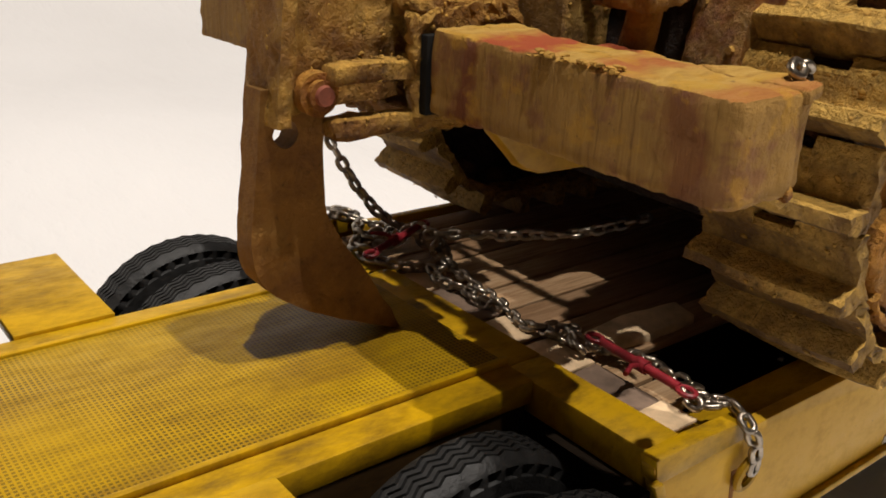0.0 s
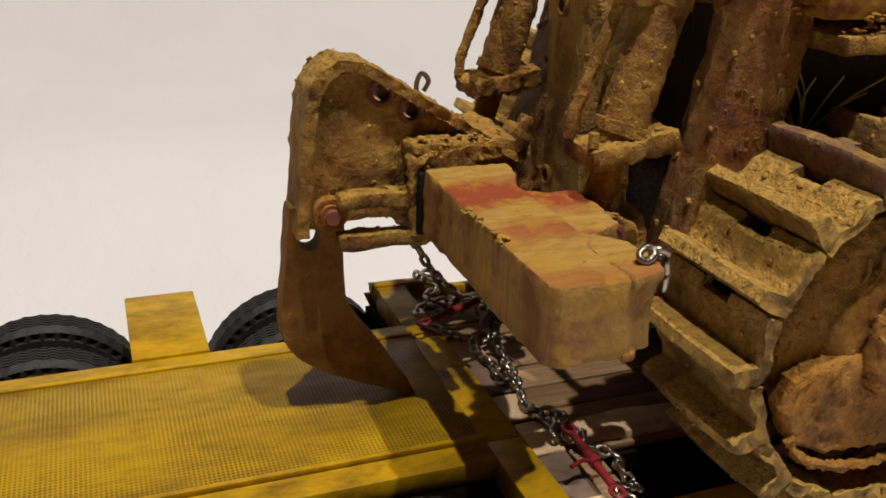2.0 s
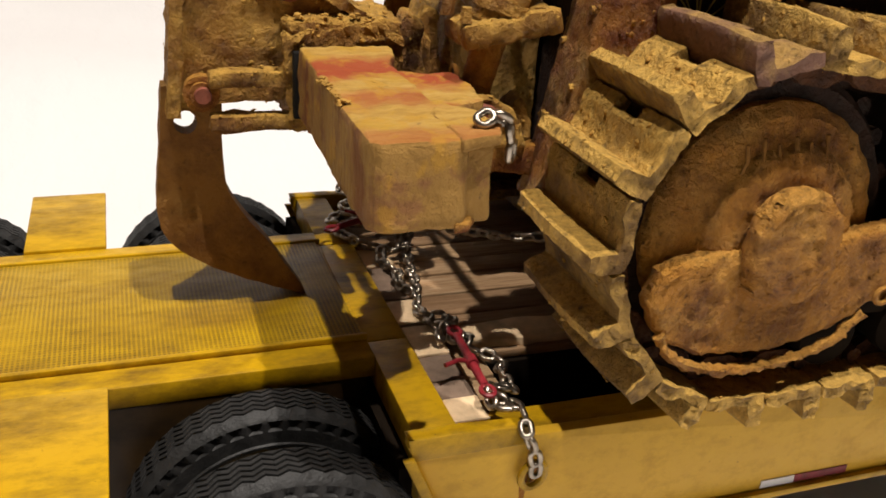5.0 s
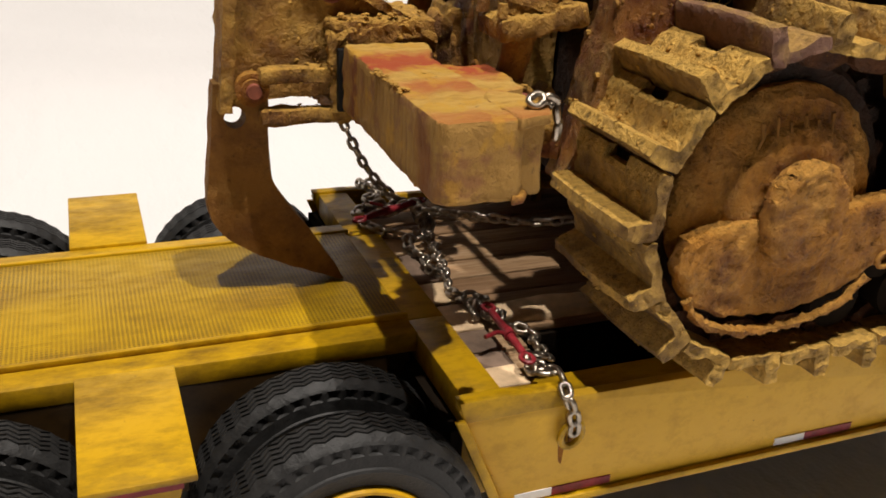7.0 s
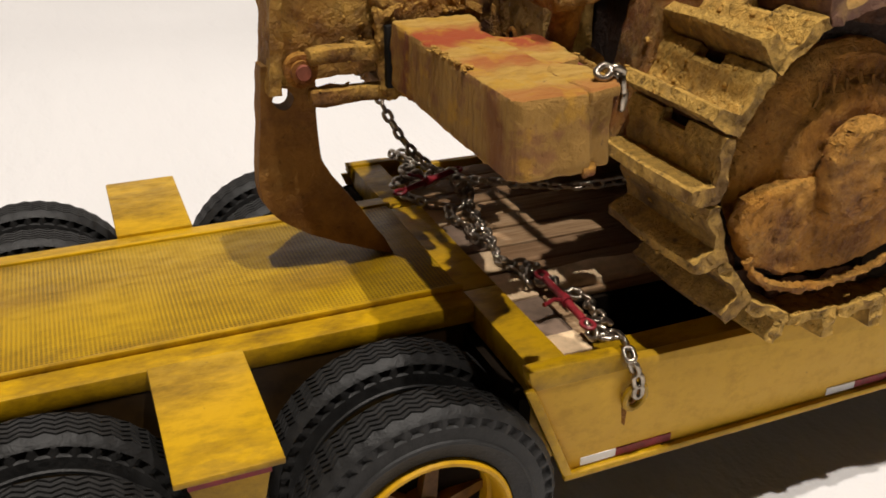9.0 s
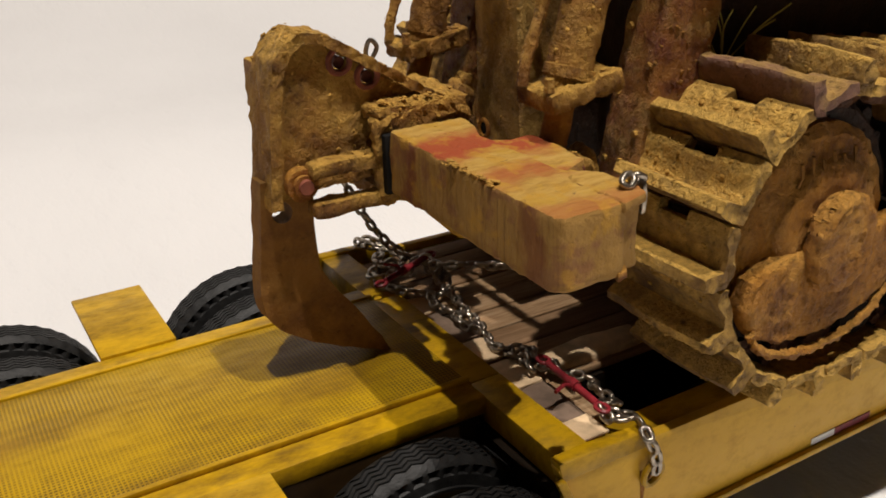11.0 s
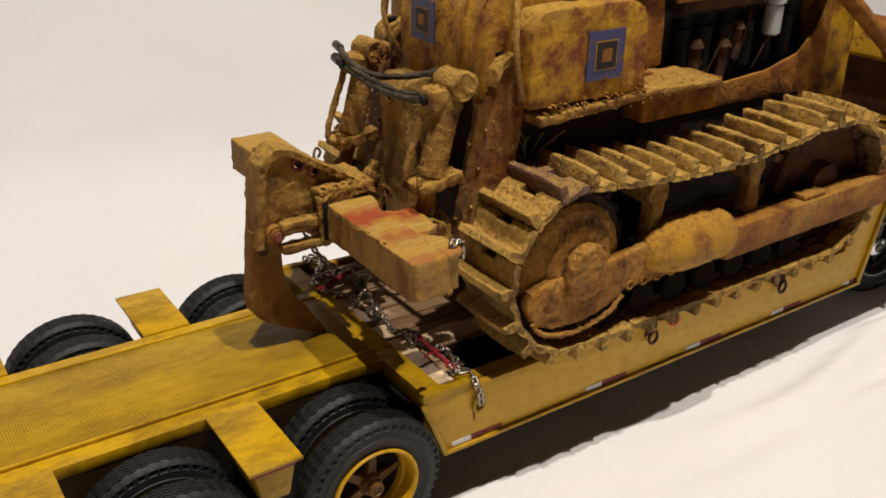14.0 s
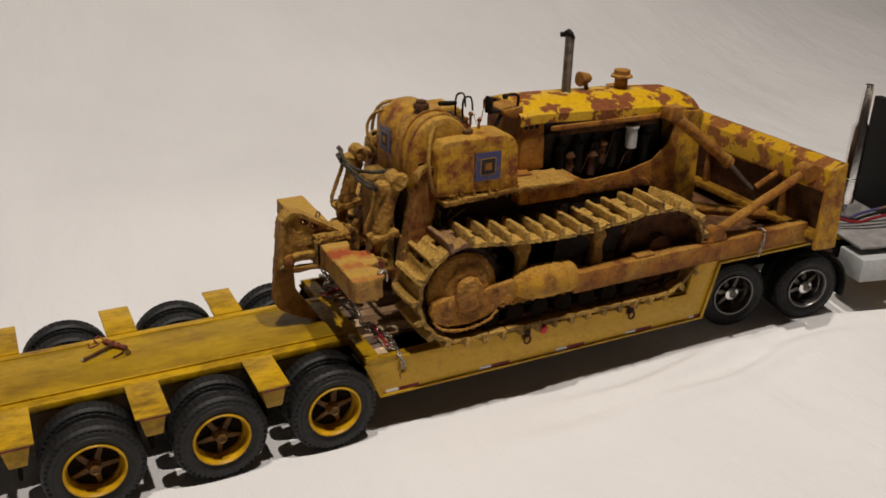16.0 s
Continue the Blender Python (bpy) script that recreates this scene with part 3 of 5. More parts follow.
    part("gooseneck_deck", box(BM(), 4.75, 7.28, 0.06, 2.18, 1.48, 1.58), M_RUST, t, "muddy rust-brown gooseneck deck")
    part("gooseneck_step", box(BM(), 4.74, 4.80, 0.06, 2.18, 0.8, 1.48), M_YELLOW, t)
    for x in AXLES:
        axle_wheels(t, x, ((-0.015, 0), (0.335, 0), (2 * CY - 0.335, 1), (2 * CY + 0.015, 1)))
    # planks
    y = 0.21
    k = 0
    while y < 2.05:
        w = random.uniform(0.15, 0.19)
        x = 0.20
        while x < 4.5:
            n = random.uniform(1.2, 2.2)
            if y < 0.50 and x < 1.7:
                # boards are missing beside the near track
                n = 0.26 if x < 0.3 else 1.3
                if x > 0.3:
                    x += n
                    continue
            bm = BM()
            box(bm, x + 0.006, min(x + n, 4.72) - 0.006, y + 0.006, min(y + w, 2.07) - 0.006, 1.10, 1.135 + random.uniform(-0.006, 0.008), 0.006)
            part("plank", bm, M_WOOD, t)
            x += n
        y += w
    # short pale and grey boards against the cross beam, and a pale timber behind them
    for y0, y1, z, pale in ((0.10, 0.24, 1.160, 1), (0.245, 0.36, 1.152, 0), (0.365, 0.53, 1.158, 0), (0.535, 0.76, 1.165, 1), (0.80, 1.0, 1.155, 1), (1.02, 1.32, 1.158, 0), (1.34, 1.52, 1.162, 1)):
        bm = BM()
        box(bm, 0.196, 0.33, y0, y1, 1.145, z, 0.006)
        part("edge_board", caked(bm, 0.05, 0.006, 12, y0), M_PALE if pale else M_GREYWOOD, t, "short worn edge board")
    bm = BM()
    prism(bm, [(0.41, 0.59), (0.43, 0.70), (0.68, 0.73), (0.95, 0.69), (0.93, 0.57), (0.65, 0.56)], "z", 1.13, 1.175, 0.012)
    part("timber", caked(bm, 0.05, 0.012, 9, 3), M_PALE, t, "pale rough timber on the planks")
    return t


TRAILER = trailer()


# ---- bulldozer ----
DOZER = thing("bulldozer", (2.6, CY, 1.14), "mud-caked yellow scale-model bulldozer with rusted panels, chained on the trailer", "bulldozer")
SPROCKET, IDLER, RT = V(1.185, 0, 1.85), V(4.02, 0, 1.85), 0.60


def track_line():
    """Middle of the shoe plates, once round, in x and z."""
    pts = []
    for a in np.linspace(math.radians(80), math.radians(270), 40):
        pts.append((SPROCKET.x + RT * math.cos(a), SPROCKET.z + RT * math.sin(a)))
    for x in np.linspace(1.3, 3.95, 30):
        pts.append((x, 1.245))
    for a in np.linspace(math.radians(-90), math.radians(80), 36):
        pts.append((IDLER.x + RT * math.cos(a), IDLER.z + RT * math.sin(a)))
    for x in np.linspace(4.0, 1.4, 26):
        q = (x - 1.2) / 2.82
        pts.append((x, 2.45 - 0.10 * math.sin(math.pi * min(1, q * 1.12)) ** 1.2 if q < 0.89 else 2.45))
    return pts


def evenly(pts, n):
    pts = np.array(pts + [pts[0]])
    d = np.r_[0, np.cumsum(np.hypot(*np.diff(pts, axis=0).T))]
    s = (np.linspace(0, d[-1], n, endpoint=False) ) % d[-1]
    q = np.stack([np.interp(s, d, pts[:, 0]), np.interp(s, d, pts[:, 1])], 1)
    q2 = np.stack([np.interp((s + 0.02) % d[-1], d, pts[:, 0]), np.interp((s + 0.02) % d[-1], d, pts[:, 1])], 1)
    return [(a, math.atan2(b[1] - a[1], b[0] - a[0])) for a, b in zip(q, q2)]


def shoe_mesh(seed):
    """One track shoe: x along the track, z outwards; a plate with a notch in its rear edge, a tall grouser with clipped ends."""
    bm = BM()
    w = 0.272
    lip = [(-0.118, -0.030), (-0.124, 0.010), (-0.07, 0.022)]
    notch = [(-0.078, -0.030), (-0.080, 0.010), (-0.06, 0.020)]
    rest = [(-0.01, 0.004), (0.046, 0.008), (0.056, 0.098), (0.062, 0.110), (0.104, 0.112), (0.112, 0.102), (0.116, 0.02), (0.108, -0.030), (0.0, -0.034)]
    for y0, y1, back in ((-w, -0.075, lip), (-0.075, 0.075, notch), (0.075, w, lip)):
        prism(bm, back + rest, "y", y0, y1)
    for v in bm.verts:
        if v.co.z > 0.09 and abs(v.co.y) > 0.2:
            v.co.z -= 0.012
    caked(bm, 0.022, 0.006, 19, seed)
    # ragged mud along the outer ends
    for v in bm.verts:
        if abs(v.co.y) > 0.24:
            q = noise.noise(V(v.co.x * 26, seed * 5.1, v.co.z * 26 + v.co.y))
            v.co.y += math.copysign(0.030 * q, v.co.y)
            v.co.z += 0.010 * noise.noise(V(v.co.x * 19, v.co.y * 30, seed * 2.7))
    return mesh_of("track_shoe", bm, M_SHOE, 38)


SHOES = [shoe_mesh(s) for s in range(1, 6)]
M_PURPLE = muddy("purple_shoe", (0.44, 0.26, 0.07), (0.23, 0.115, 0.075), (0.13, 0.06, 0.035), 0.50, 0.30)
SHOE_PURPLE = shoe_mesh(6)
SHOE_PURPLE.materials[0] = M_PURPLE


def track(sgn):
    yc = CY + sgn * 1.010
    frame_y = yc + sgn * 0.10
    for k, (p, a) in enumerate(evenly(track_line(), 39)):
        rot = Matrix.Rotation(-a, 4, "Y")
        # outwards is to the right of the way round; turn the shoe over
        m = Matrix.Translation((p[0], yc, p[1])) @ rot @ Matrix.Rotation(math.pi + random.uniform(-0.012, 0.012), 4, "X") @ Matrix.Rotation(random.uniform(-0.09, 0.09) if p[1] > 2.3 and p[0] > 1.5 else 0.0, 4, "Y")
        if k == 1 and sgn < 0:
            put("track_shoe", SHOE_PURPLE, DOZER, m, "track shoe with purple-stained primer")
        else:
            put("track_shoe", SHOES[(k * 3 + (k // 5)) % 5], DOZER, m)
        lk = Matrix.Translation((p[0], yc, p[1])) @ rot
        put("track_link", LINK, DOZER, lk)
    # sprocket: rim, dished disc and final drive housing
    bm = BM()
    lathe(bm, [(0.50, -0.10), (0.53, -0.06), (0.53, 0.06), (0.50, 0.10)], (SPROCKET.x, yc, SPROCKET.z), "y", 40)
    for k in range(24):
        a = 2 * math.pi * k / 24
        c = V(SPROCKET.x + 0.545 * math.cos(a), yc, SPROCKET.z + 0.545 * math.sin(a))
        cyl(bm, c - V(0, 0.05, 0), c + V(0, 0.05, 0), 0.035, seg=8)
    # dark colour stands in for the shadow ring round the drive disc
    part("sprocket", caked(bm, 0.08, 0.012, 9, 2), M_RECESS_SHADE, DOZER)
    o = sgn  # outwards
    bm = BM()
    c = V(SPROCKET.x, yc, SPROCKET.z)
    lathe(bm, [(0.45, o * 0.06), (0.44, o * 0.13), (0.40, o * 0.165), (0.30, o * 0.175)], c, "y", 40)
    part("final_drive", caked(bm, 0.03, 0.016, 14, 3), M_FINAL, DOZER)
    bm = BM()
    lathe(bm, [(0.30, o * 0.16), (0.27, o * 0.205), (0.21, o * 0.222), (0.05, o * 0.222)], (1.22, yc, 1.87), "y", 32)
    part("hub_cover", caked(bm, 0.022, 0.016, 18, 8), M_FINAL, DOZER, "domed hub cover packed with mud")
    # outer bearing frame with its boss
    bm = BM()
    outline = [(0.76, 1.78), (0.73, 1.66), (0.80, 1.53), (0.95, 1.46), (1.25, 1.44), (1.50, 1.51), (1.62, 1.58), (2.62, 1.58), (2.62, 1.86), (1.95, 1.91), (1.58, 1.86), (1.30, 1.83), (1.06, 1.83), (0.92, 1.82)]
    y0, y1 = yc + o * 0.17, yc + o * 0.255
    prism(bm, outline, "y", min(y0, y1), max(y0, y1), 0.02)
    body = part("bearing_frame", caked(bm, 0.020, 0.015, 22, 4), M_FINAL, DOZER)
    bm = BM()
    st = [(1.21 + 0.17 * math.cos(a), 1.89 + 0.16 * math.sin(a)) for a in np.linspace(0, math.pi, 10)] + [(1.21 + 0.17 * math.cos(a), 1.77 + 0.13 * math.sin(a)) for a in np.linspace(math.pi, 2 * math.pi, 10)]
    prism(bm, st, "y", min(yc + o * .22, yc + o * .315), max(yc + o * .22, yc + o * .315), 0.035)
    part("boss", caked(bm, 0.020, 0.012, 22, 5), M_FINAL, body)
    bm = BM()
    tube(bm, bent([(0.78, y1, 1.56), (0.86, y1, 1.46), (1.03, y1 + o * .01, 1.405), (1.30, y1 + o * .01, 1.405), (1.48, y1, 1.45), (1.60, y1, 1.55)], 4), 0.017, 8)
    part("mud_lip", caked(bm, 0.014, 0.024, 26, 6), M_FINAL, body, "ridge of dried mud")
    for k in range(7):
        xb = 1.66 + 0.14 * k
        ring = [(xb + 0.030 * math.cos(a), y1 + o * 0.006, 1.615 + 0.030 * math.sin(a)) for a in np.linspace(0, 2 * math.pi, 13)[:-1]]
        part("bolt_ring", tube(BM(), ring, 0.011, 6, True), M_MUDR, body)
    # recoil housing
    bm = BM()
    lathe(bm, [(0.05, 1.80), (0.10, 1.82), (0.155, 1.90), (0.190, 2.02), (0.205, 2.18), (0.204, 2.36), (0.192, 2.45), (0.180, 2.465), (0.198, 2.49), (0.196, 2.56), (0.17, 2.62), (0.05, 2.62)], (0, yc + o * 0.22, 1.80), "x", 28)
    part("recoil_housing", caked(bm, 0.03, 0.014, 10, 7), M_RECOIL, DOZER, "rounded yellow housing under mud")
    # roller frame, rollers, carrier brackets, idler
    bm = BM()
    # frame and rollers carry the shade inside the track as their colour
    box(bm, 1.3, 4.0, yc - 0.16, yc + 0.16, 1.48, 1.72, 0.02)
    part("roller_frame", caked(bm, 0.12, 0.02, 6, 8), M_SHADE, DOZER)
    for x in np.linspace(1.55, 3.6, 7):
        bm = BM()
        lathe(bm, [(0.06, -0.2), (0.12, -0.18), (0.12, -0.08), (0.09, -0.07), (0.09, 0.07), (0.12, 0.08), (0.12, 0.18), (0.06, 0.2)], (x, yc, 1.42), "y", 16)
        part("roller", bm, M_SHADE, DOZER)
    for x in (1.98, 3.05):
        bm = BM()
        prism(bm, [(x - 0.11, 1.72), (x - 0.06, 2.02), (x - 0.07, 2.20), (x + 0.02, 2.24), (x + 0.07, 2.16), (x + 0.05, 2.0), (x + 0.12, 1.72)], "y", yc + o * 0.10 - 0.06, yc + o * 0.10 + 0.06, 0.015)
        cyl(bm, (x, yc - 0.15, 2.2), (x, yc + 0.15, 2.2), 0.10, seg=14)
        part("carrier_roller", caked(bm, 0.05, 0.02, 9, x), M_MUD, DOZER)
    bm = BM()
    lathe(bm, [(0.50, -0.08), (0.55, -0.05), (0.55, 0.05), (0.50, 0.08), (0.44, 0.03), (0.2, 0.04), (0.18, o * 0.14), (0.10, o * 0.15)] if o > 0 else
          [(0.10, -0.15), (0.18, -0.14), (0.2, -0.04), (0.44, -0.03), (0.50, -0.08), (0.55, -0.05), (0.55, 0.05), (0.50, 0.08)], (IDLER.x, yc, IDLER.z), "y", 36)
    part("idler", bm, M_RUST, DOZER)
    # push arm of the blade
    ya, yb = CY + o * 1.13, CY + o * 1.32
    bm = BM()
    prism(bm, [(2.63, 1.57), (2.63, 1.83), (6.45, 1.90), (6.45, 1.62)], "y", min(ya, yb), max(ya, yb), 0.015)
    arm = part("push_arm", caked(bm, 0.09, 0.010, 5, 9), M_MUDR, DOZER, "long rusty yellow push arm of the blade")
    for x in (3.7, 4.75):
        part("arm_plate", caked(box(BM(), x - 0.14, x + 0.14, min(ya, yb) + 0.03, max(ya, yb) - 0.03, 1.83 + (x - 2.6) * 0.018, 1.87 + (x - 2.6) * 0.018, 0.008), 0.05, 0.012, 9, x), M_MUDR, arm)
    bm = BM()
    p, q = V(4.85, (ya + yb) / 2, 1.98), V(6.30, (ya + yb) / 2 + o * 0.02, 2.62)
    cyl(bm, p, q, 0.062, seg=16)
    cyl(bm, p - V(0.02, 0.09, 0), p - V(0.02, -0.09, 0), 0.08, seg=14)
    cyl(bm, q - V(0.0, 0.10, 0), q + V(0.0, 0.10, 0), 0.12, seg=16)
    prism(bm, [(4.70, 1.88), (4.80, 2.04), (4.92, 2.04), (5.02, 1.88)], "y", (ya + yb) / 2 - 0.08, (ya + yb) / 2 + 0.08)
    part("tilt_brace", caked(bm, 0.08, 0.008, 8, 4), M_MUDR, DOZER)


bm = BM()
for y in (-0.13, 0.09):
    prism(bm, [(-0.12, 0.0), (-0.12, 0.07), (-0.05, 0.11), (0.05, 0.11), (0.12, 0.07), (0.12, 0.0)], "y", y, y + 0.04)
cyl(bm, (0.10, -0.16, 0.06), (0.10, 0.16, 0.06), 0.03, seg=8)
LINK = mesh_of("track_link", caked(bm, 0.08, 0.01, 9, 1), M_RUST)


def rounded(x0, x1, z0, z1, r, n=6, corners="tl tr"):
    """Outline of a box with some corners rounded, from bottom left, clockwise."""
    out = [(x0, z0)]
    out += [(x0 + r - r * math.cos(a), z1 - r + r * math.sin(a)) for a in np.linspace(0, math.pi / 2, n)] if "tl" in corners else [(x0, z1)]
    out += [(x1 - r + r * math.sin(a), z1 - r + r * math.cos(a)) for a in np.linspace(0, math.pi / 2, n)] if "tr" in corners else [(x1, z1)]
    return out + [(x1, z0)]


def decal(x, y, z, w, parent, facing):
    """A framed square: blue field, yellow line, inner square, standing out by a hair."""
    for k, (s, m) in enumerate(((1.0, M_BLUE), (0.60, M_HUBWASH), (0.54, M_ENGINE), (0.26, M_MUDR))):
        e = 0.003 * (k + 1)
        h = w * s
        bm = BM()
        if facing == "y":
            box(bm, x - h, x + h, y - e, y + 0.01, z - h, z + h)
        else:
            box(bm, x - e, x + 0.01, y - h, y + h, z - h, z + h)
        part("decal", bm, m, parent, "faded blue square marking")


def body():
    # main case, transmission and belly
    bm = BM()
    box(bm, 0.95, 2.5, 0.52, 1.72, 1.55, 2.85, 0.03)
    part("rear_case", caked(bm, 0.12, 0.025, 6, 1), M_RECESS_SHADE, DOZER)
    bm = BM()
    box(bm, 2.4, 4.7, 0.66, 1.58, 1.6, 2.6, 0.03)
    part("belly", caked(bm, 0.15, 0.02, 6, 2), M_RECESS_SHADE, DOZER)
    # fenders with boxes
    for o in (-1, 1):
        yo, yi = CY + o * 0.90, CY + o * 0.42
        a, b = min(yo, yi), max(yo, yi)
        bm = BM()
        prism(bm, [(1.06, 2.765), (1.05, 2.83), (2.10, 2.88), (2.80, 2.865), (2.86, 2.82), (2.1, 2.83)], "y", a, b, 0.012)
        f = part("fender", caked(bm, 0.07, 0.018, 9, o), M_MUD, DOZER)
        bm = BM()
        a2, b2 = min(CY + o * 0.86, yi), max(CY + o * 0.86, yi)
        prism(bm, [(0.98, 2.88), (0.98, 3.40), (1.05, 3.50), (1.16, 3.52), (1.86, 3.52), (1.96, 3.47), (2.0, 3.38), (2.04, 2.88)], "y", a2, b2, 0.025)
        bx = part("side_tank", caked(bm, 0.09, 0.012, 7, 3 + o), M_SIDETANK, DOZER, "rounded side tank with worn ochre paint")
        if o < 0:
            decal(1.61, a2 - 0.012, 3.18, 0.165, bx, "y")
        part("filler_cap", cyl(BM(), (1.45, (a2 + b2) / 2, 3.50), (1.45, (a2 + b2) / 2, 3.56), 0.07, seg=14), M_RUST, bx)
        bm = BM()
        xh = 0.95
        tube(bm, bent([(xh, CY + o * 0.82, 2.95), (xh - 0.05, CY + o * 0.80, 3.25), (xh - 0.01, CY + o * 0.74, 3.50), (xh + 0.10, CY + o * 0.62, 3.62), (xh + 0.3, CY + o * 0.55, 3.6)], 5), 0.022, 7)
        part("grab_rail", bm, M_MUD, bx)
        bm = BM()
        box(bm, 2.1, 2.95, min(yi, CY + o * .80), max(yi, CY + o * .80), 2.60, 2.84, 0.02)
        part("step_box", caked(bm, 0.1, 0.015, 7, 1), M_MUDR, DOZER)
    # rear tank, rounded over the top
    bm = BM()
    prof = [(0.78, 2.88), (0.755, 3.28), (0.79, 3.48), (0.88, 3.64), (1.03, 3.73), (1.20, 3.745), (1.36, 3.67), (1.48, 3.54), (1.56, 3.30), (1.60, 2.88)]
    prism(bm, prof, "y", 0.46, 1.52, 0.07)
    tk = part("rear_tank", caked(bm, 0.08, 0.010, 5, 11), M_SIDETANK, DOZER, "large rounded rear tank with rust and worn ochre paint")
    for y in (0.56, 0.74):
        rim = [(x + (0.02 if x > 1.1 else -0.02) * (1 if z < 3.6 else 0.4), z + (0.02 if z > 3.5 else 0)) for x, z in prof]
        bm = BM()
        prism(bm, rim, "y", y - 0.015, y + 0.015, 0.004)
        part("tank_strap", caked(bm, 0.08, 0.006, 8, 1), M_MUDR, tk)
    decal(0.742, 1.16, 3.34, 0.14, tk, "x")
    bm = BM()
    lathe(bm, [(0.09, 0.0), (0.09, 0.05), (0.06, 0.06), (0.06, 0.09), (0.03, 0.10)], (1.05, 0.85, 3.755), "z", 16)
    part("filler_cap", bm, M_RUST, tk)
    bm = BM()
    tube(bm, bent([(0.86, 1.58, 2.98), (0.74, 1.62, 3.2), (0.72, 1.64, 3.38), (0.80, 1.62, 3.52), (0.92, 1.55, 3.58)], 5), 0.019, 7)
    part("grab_rail", bm, M_MUD, tk)
    # seat and controls
    bm = BM()
    box(bm, 1.66, 2.05, 0.86, 1.38, 3.0, 3.22, 0.05)
    box(bm, 1.58, 1.70, 0.86, 1.38, 3.15, 3.54, 0.05)
    part("seat", bm, M_BLACK, DOZER, "worn black operator seat")
    bm = BM()
    for y in (0.98, 1.16):
        tube(bm, bent([(1.66, y, 3.50), (1.66, y, 3.76), (1.76, y, 3.78), (1.79, y, 3.62)], 4), 0.012, 6)
    tube(bm, [(1.36, 1.0, 3.74), (1.62, 1.1, 3.70)], 0.028, 8)
    part("lever_guard", bm, M_BLACK, DOZER)
    part("floor_plate", box(BM(), 1.55, 2.4, 0.54, 1.70, 2.84, 2.90), M_MUDR, DOZER)
    for x, y, h in ((1.50, 0.62, 0.16), (1.58, 0.66, 0.20), (1.66, 0.60, 0.14)):
        bm = BM()
        cyl(bm, (x, y, 3.48), (x + 0.01, y, 3.48 + h), 0.016, seg=8)
        bmesh.ops.create_icosphere(bm, subdivisions=2, radius=0.030, matrix=Matrix.Translation((x + 0.01, y, 3.48 + h)))
        part("valve_lever", caked(bm, 0.02, 0.008, 20, x), M_MUDR, DOZER)
    for k in range(3):
        for j in range(2):
            part("louvre", box(BM(), 2.345 + 0.075 * k, 2.395 + 0.075 * k, 0.690, 0.702, 3.40 + 0.075 * j, 3.45 + 0.075 * j, 0.004), M_BLACK, DOZER, "small dark louvre")
    # dash cowl
    bm = BM()
    prism(bm, [(2.31, 2.88), (2.31, 3.60), (2.63, 3.58), (2.66, 2.88)], "y", 0.70, 1.54, 0.02)
    part("dash_cowl", caked(bm, 0.1, 0.01, 6, 21), M_MUDR, DOZER)
    bm = BM()
    prism(bm, [(2.06, 3.60), (2.06, 3.66), (2.33, 3.69), (2.33, 3.50)], "y", 0.72, 1.10, 0.015)
    part("control_head", bm, M_MUDR, DOZER)
    bm = BM()
    tube(bm, bent([(2.27, 0.76, 3.68), (2.26, 0.74, 3.81), (2.16, 0.74, 3.84), (2.09, 0.74, 3.82)], 4), 0.018, 7)
    cyl(bm, (2.10, 0.74, 3.82), (2.06, 0.74, 3.82), 0.035, 0.03, 10)
    tube(bm, [(2.08, 0.8, 3.63), (1.92, 0.8, 3.64)], 0.02, 7)
    for yy in (0.76, 0.84):
        box(bm, 1.88, 1.93, yy - 0.02, yy + 0.02, 3.62, 3.82, 0.012)
    tube(bm, [(2.10, 0.82, 3.60), (2.00, 0.80, 3.46)], 0.024, 7)
    part("control_lever", bm, M_BLACK, DOZER)
    # hood: crowned sheet that slopes to the front
    bm = BM()
    n = 12
    rows = []
    for x, top, edge in ((2.27, 3.68, 3.58), (2.5, 3.70, 3.60), (3.2, 3.69, 3.57), (4.2, 3.66, 3.53), (4.8, 3.62, 3.48), (5.02, 3.55, 3.42), (5.10, 3.44, 3.34)):
        row = [(x, 0.66, edge - 0.13), (x, 0.655, edge - 0.02)]
        for k in range(n + 1):
            u = -1 + 2 * k / n
            row.append((x, CY + u * 0.44, edge + (top - edge) * (1 - abs(u) ** 2.6)))
        row += [(x, 1.585, edge - 0.02), (x, 1.58, edge - 0.13)]
        rows.append([bm.verts.new(p) for p in row])
    for a, b in zip(rows, rows[1:]):
        for k in range(len(a) - 1):
            bm.faces.new((a[k], a[k + 1], b[k + 1], b[k]))
    bmesh.ops.recalc_face_normals(bm, faces=bm.faces[:])
    bmesh.ops.solidify(bm, geom=bm.faces[:], thickness=0.025)
    part("hood", bm, M_HOOD, DOZER, "yellow hood with large rust patches", 40)
    # radiator housing
    bm = BM()
    prism(bm, [(4.66, 2.1), (4.70, 3.42), (5.06, 3.40), (5.10, 2.1)], "y", 0.63, 1.61, 0.03)
    part("radiator_housing", caked(bm, 0.12, 0.008, 5, 31), M_BLADE, DOZER)
    for o in (-1, 1):
        y0 = CY + o * 0.47
        bm = BM()
        pts = [(2.3, 2.50), (2.3, 2.86), (2.75, 2.80), (3.3, 2.66), (3.9, 2.70), (4.3, 2.80), (4.55, 3.02), (4.66, 3.35), (4.72, 3.35), (4.72, 2.2), (4.4, 2.2), (4.4, 2.45)]
        prism(bm, pts, "y", y0 - 0.015, y0 + 0.015, 0.006)
        part("engine_side_panel", caked(bm, 0.1, 0.008, 6, 33), M_MUDR, DOZER)
        part("hood_rail", box(BM(), 2.7, 4.66, y0 - 0.02, y0 + 0.02, 3.36, 3.42, 0.008), M_MUDR, DOZER)
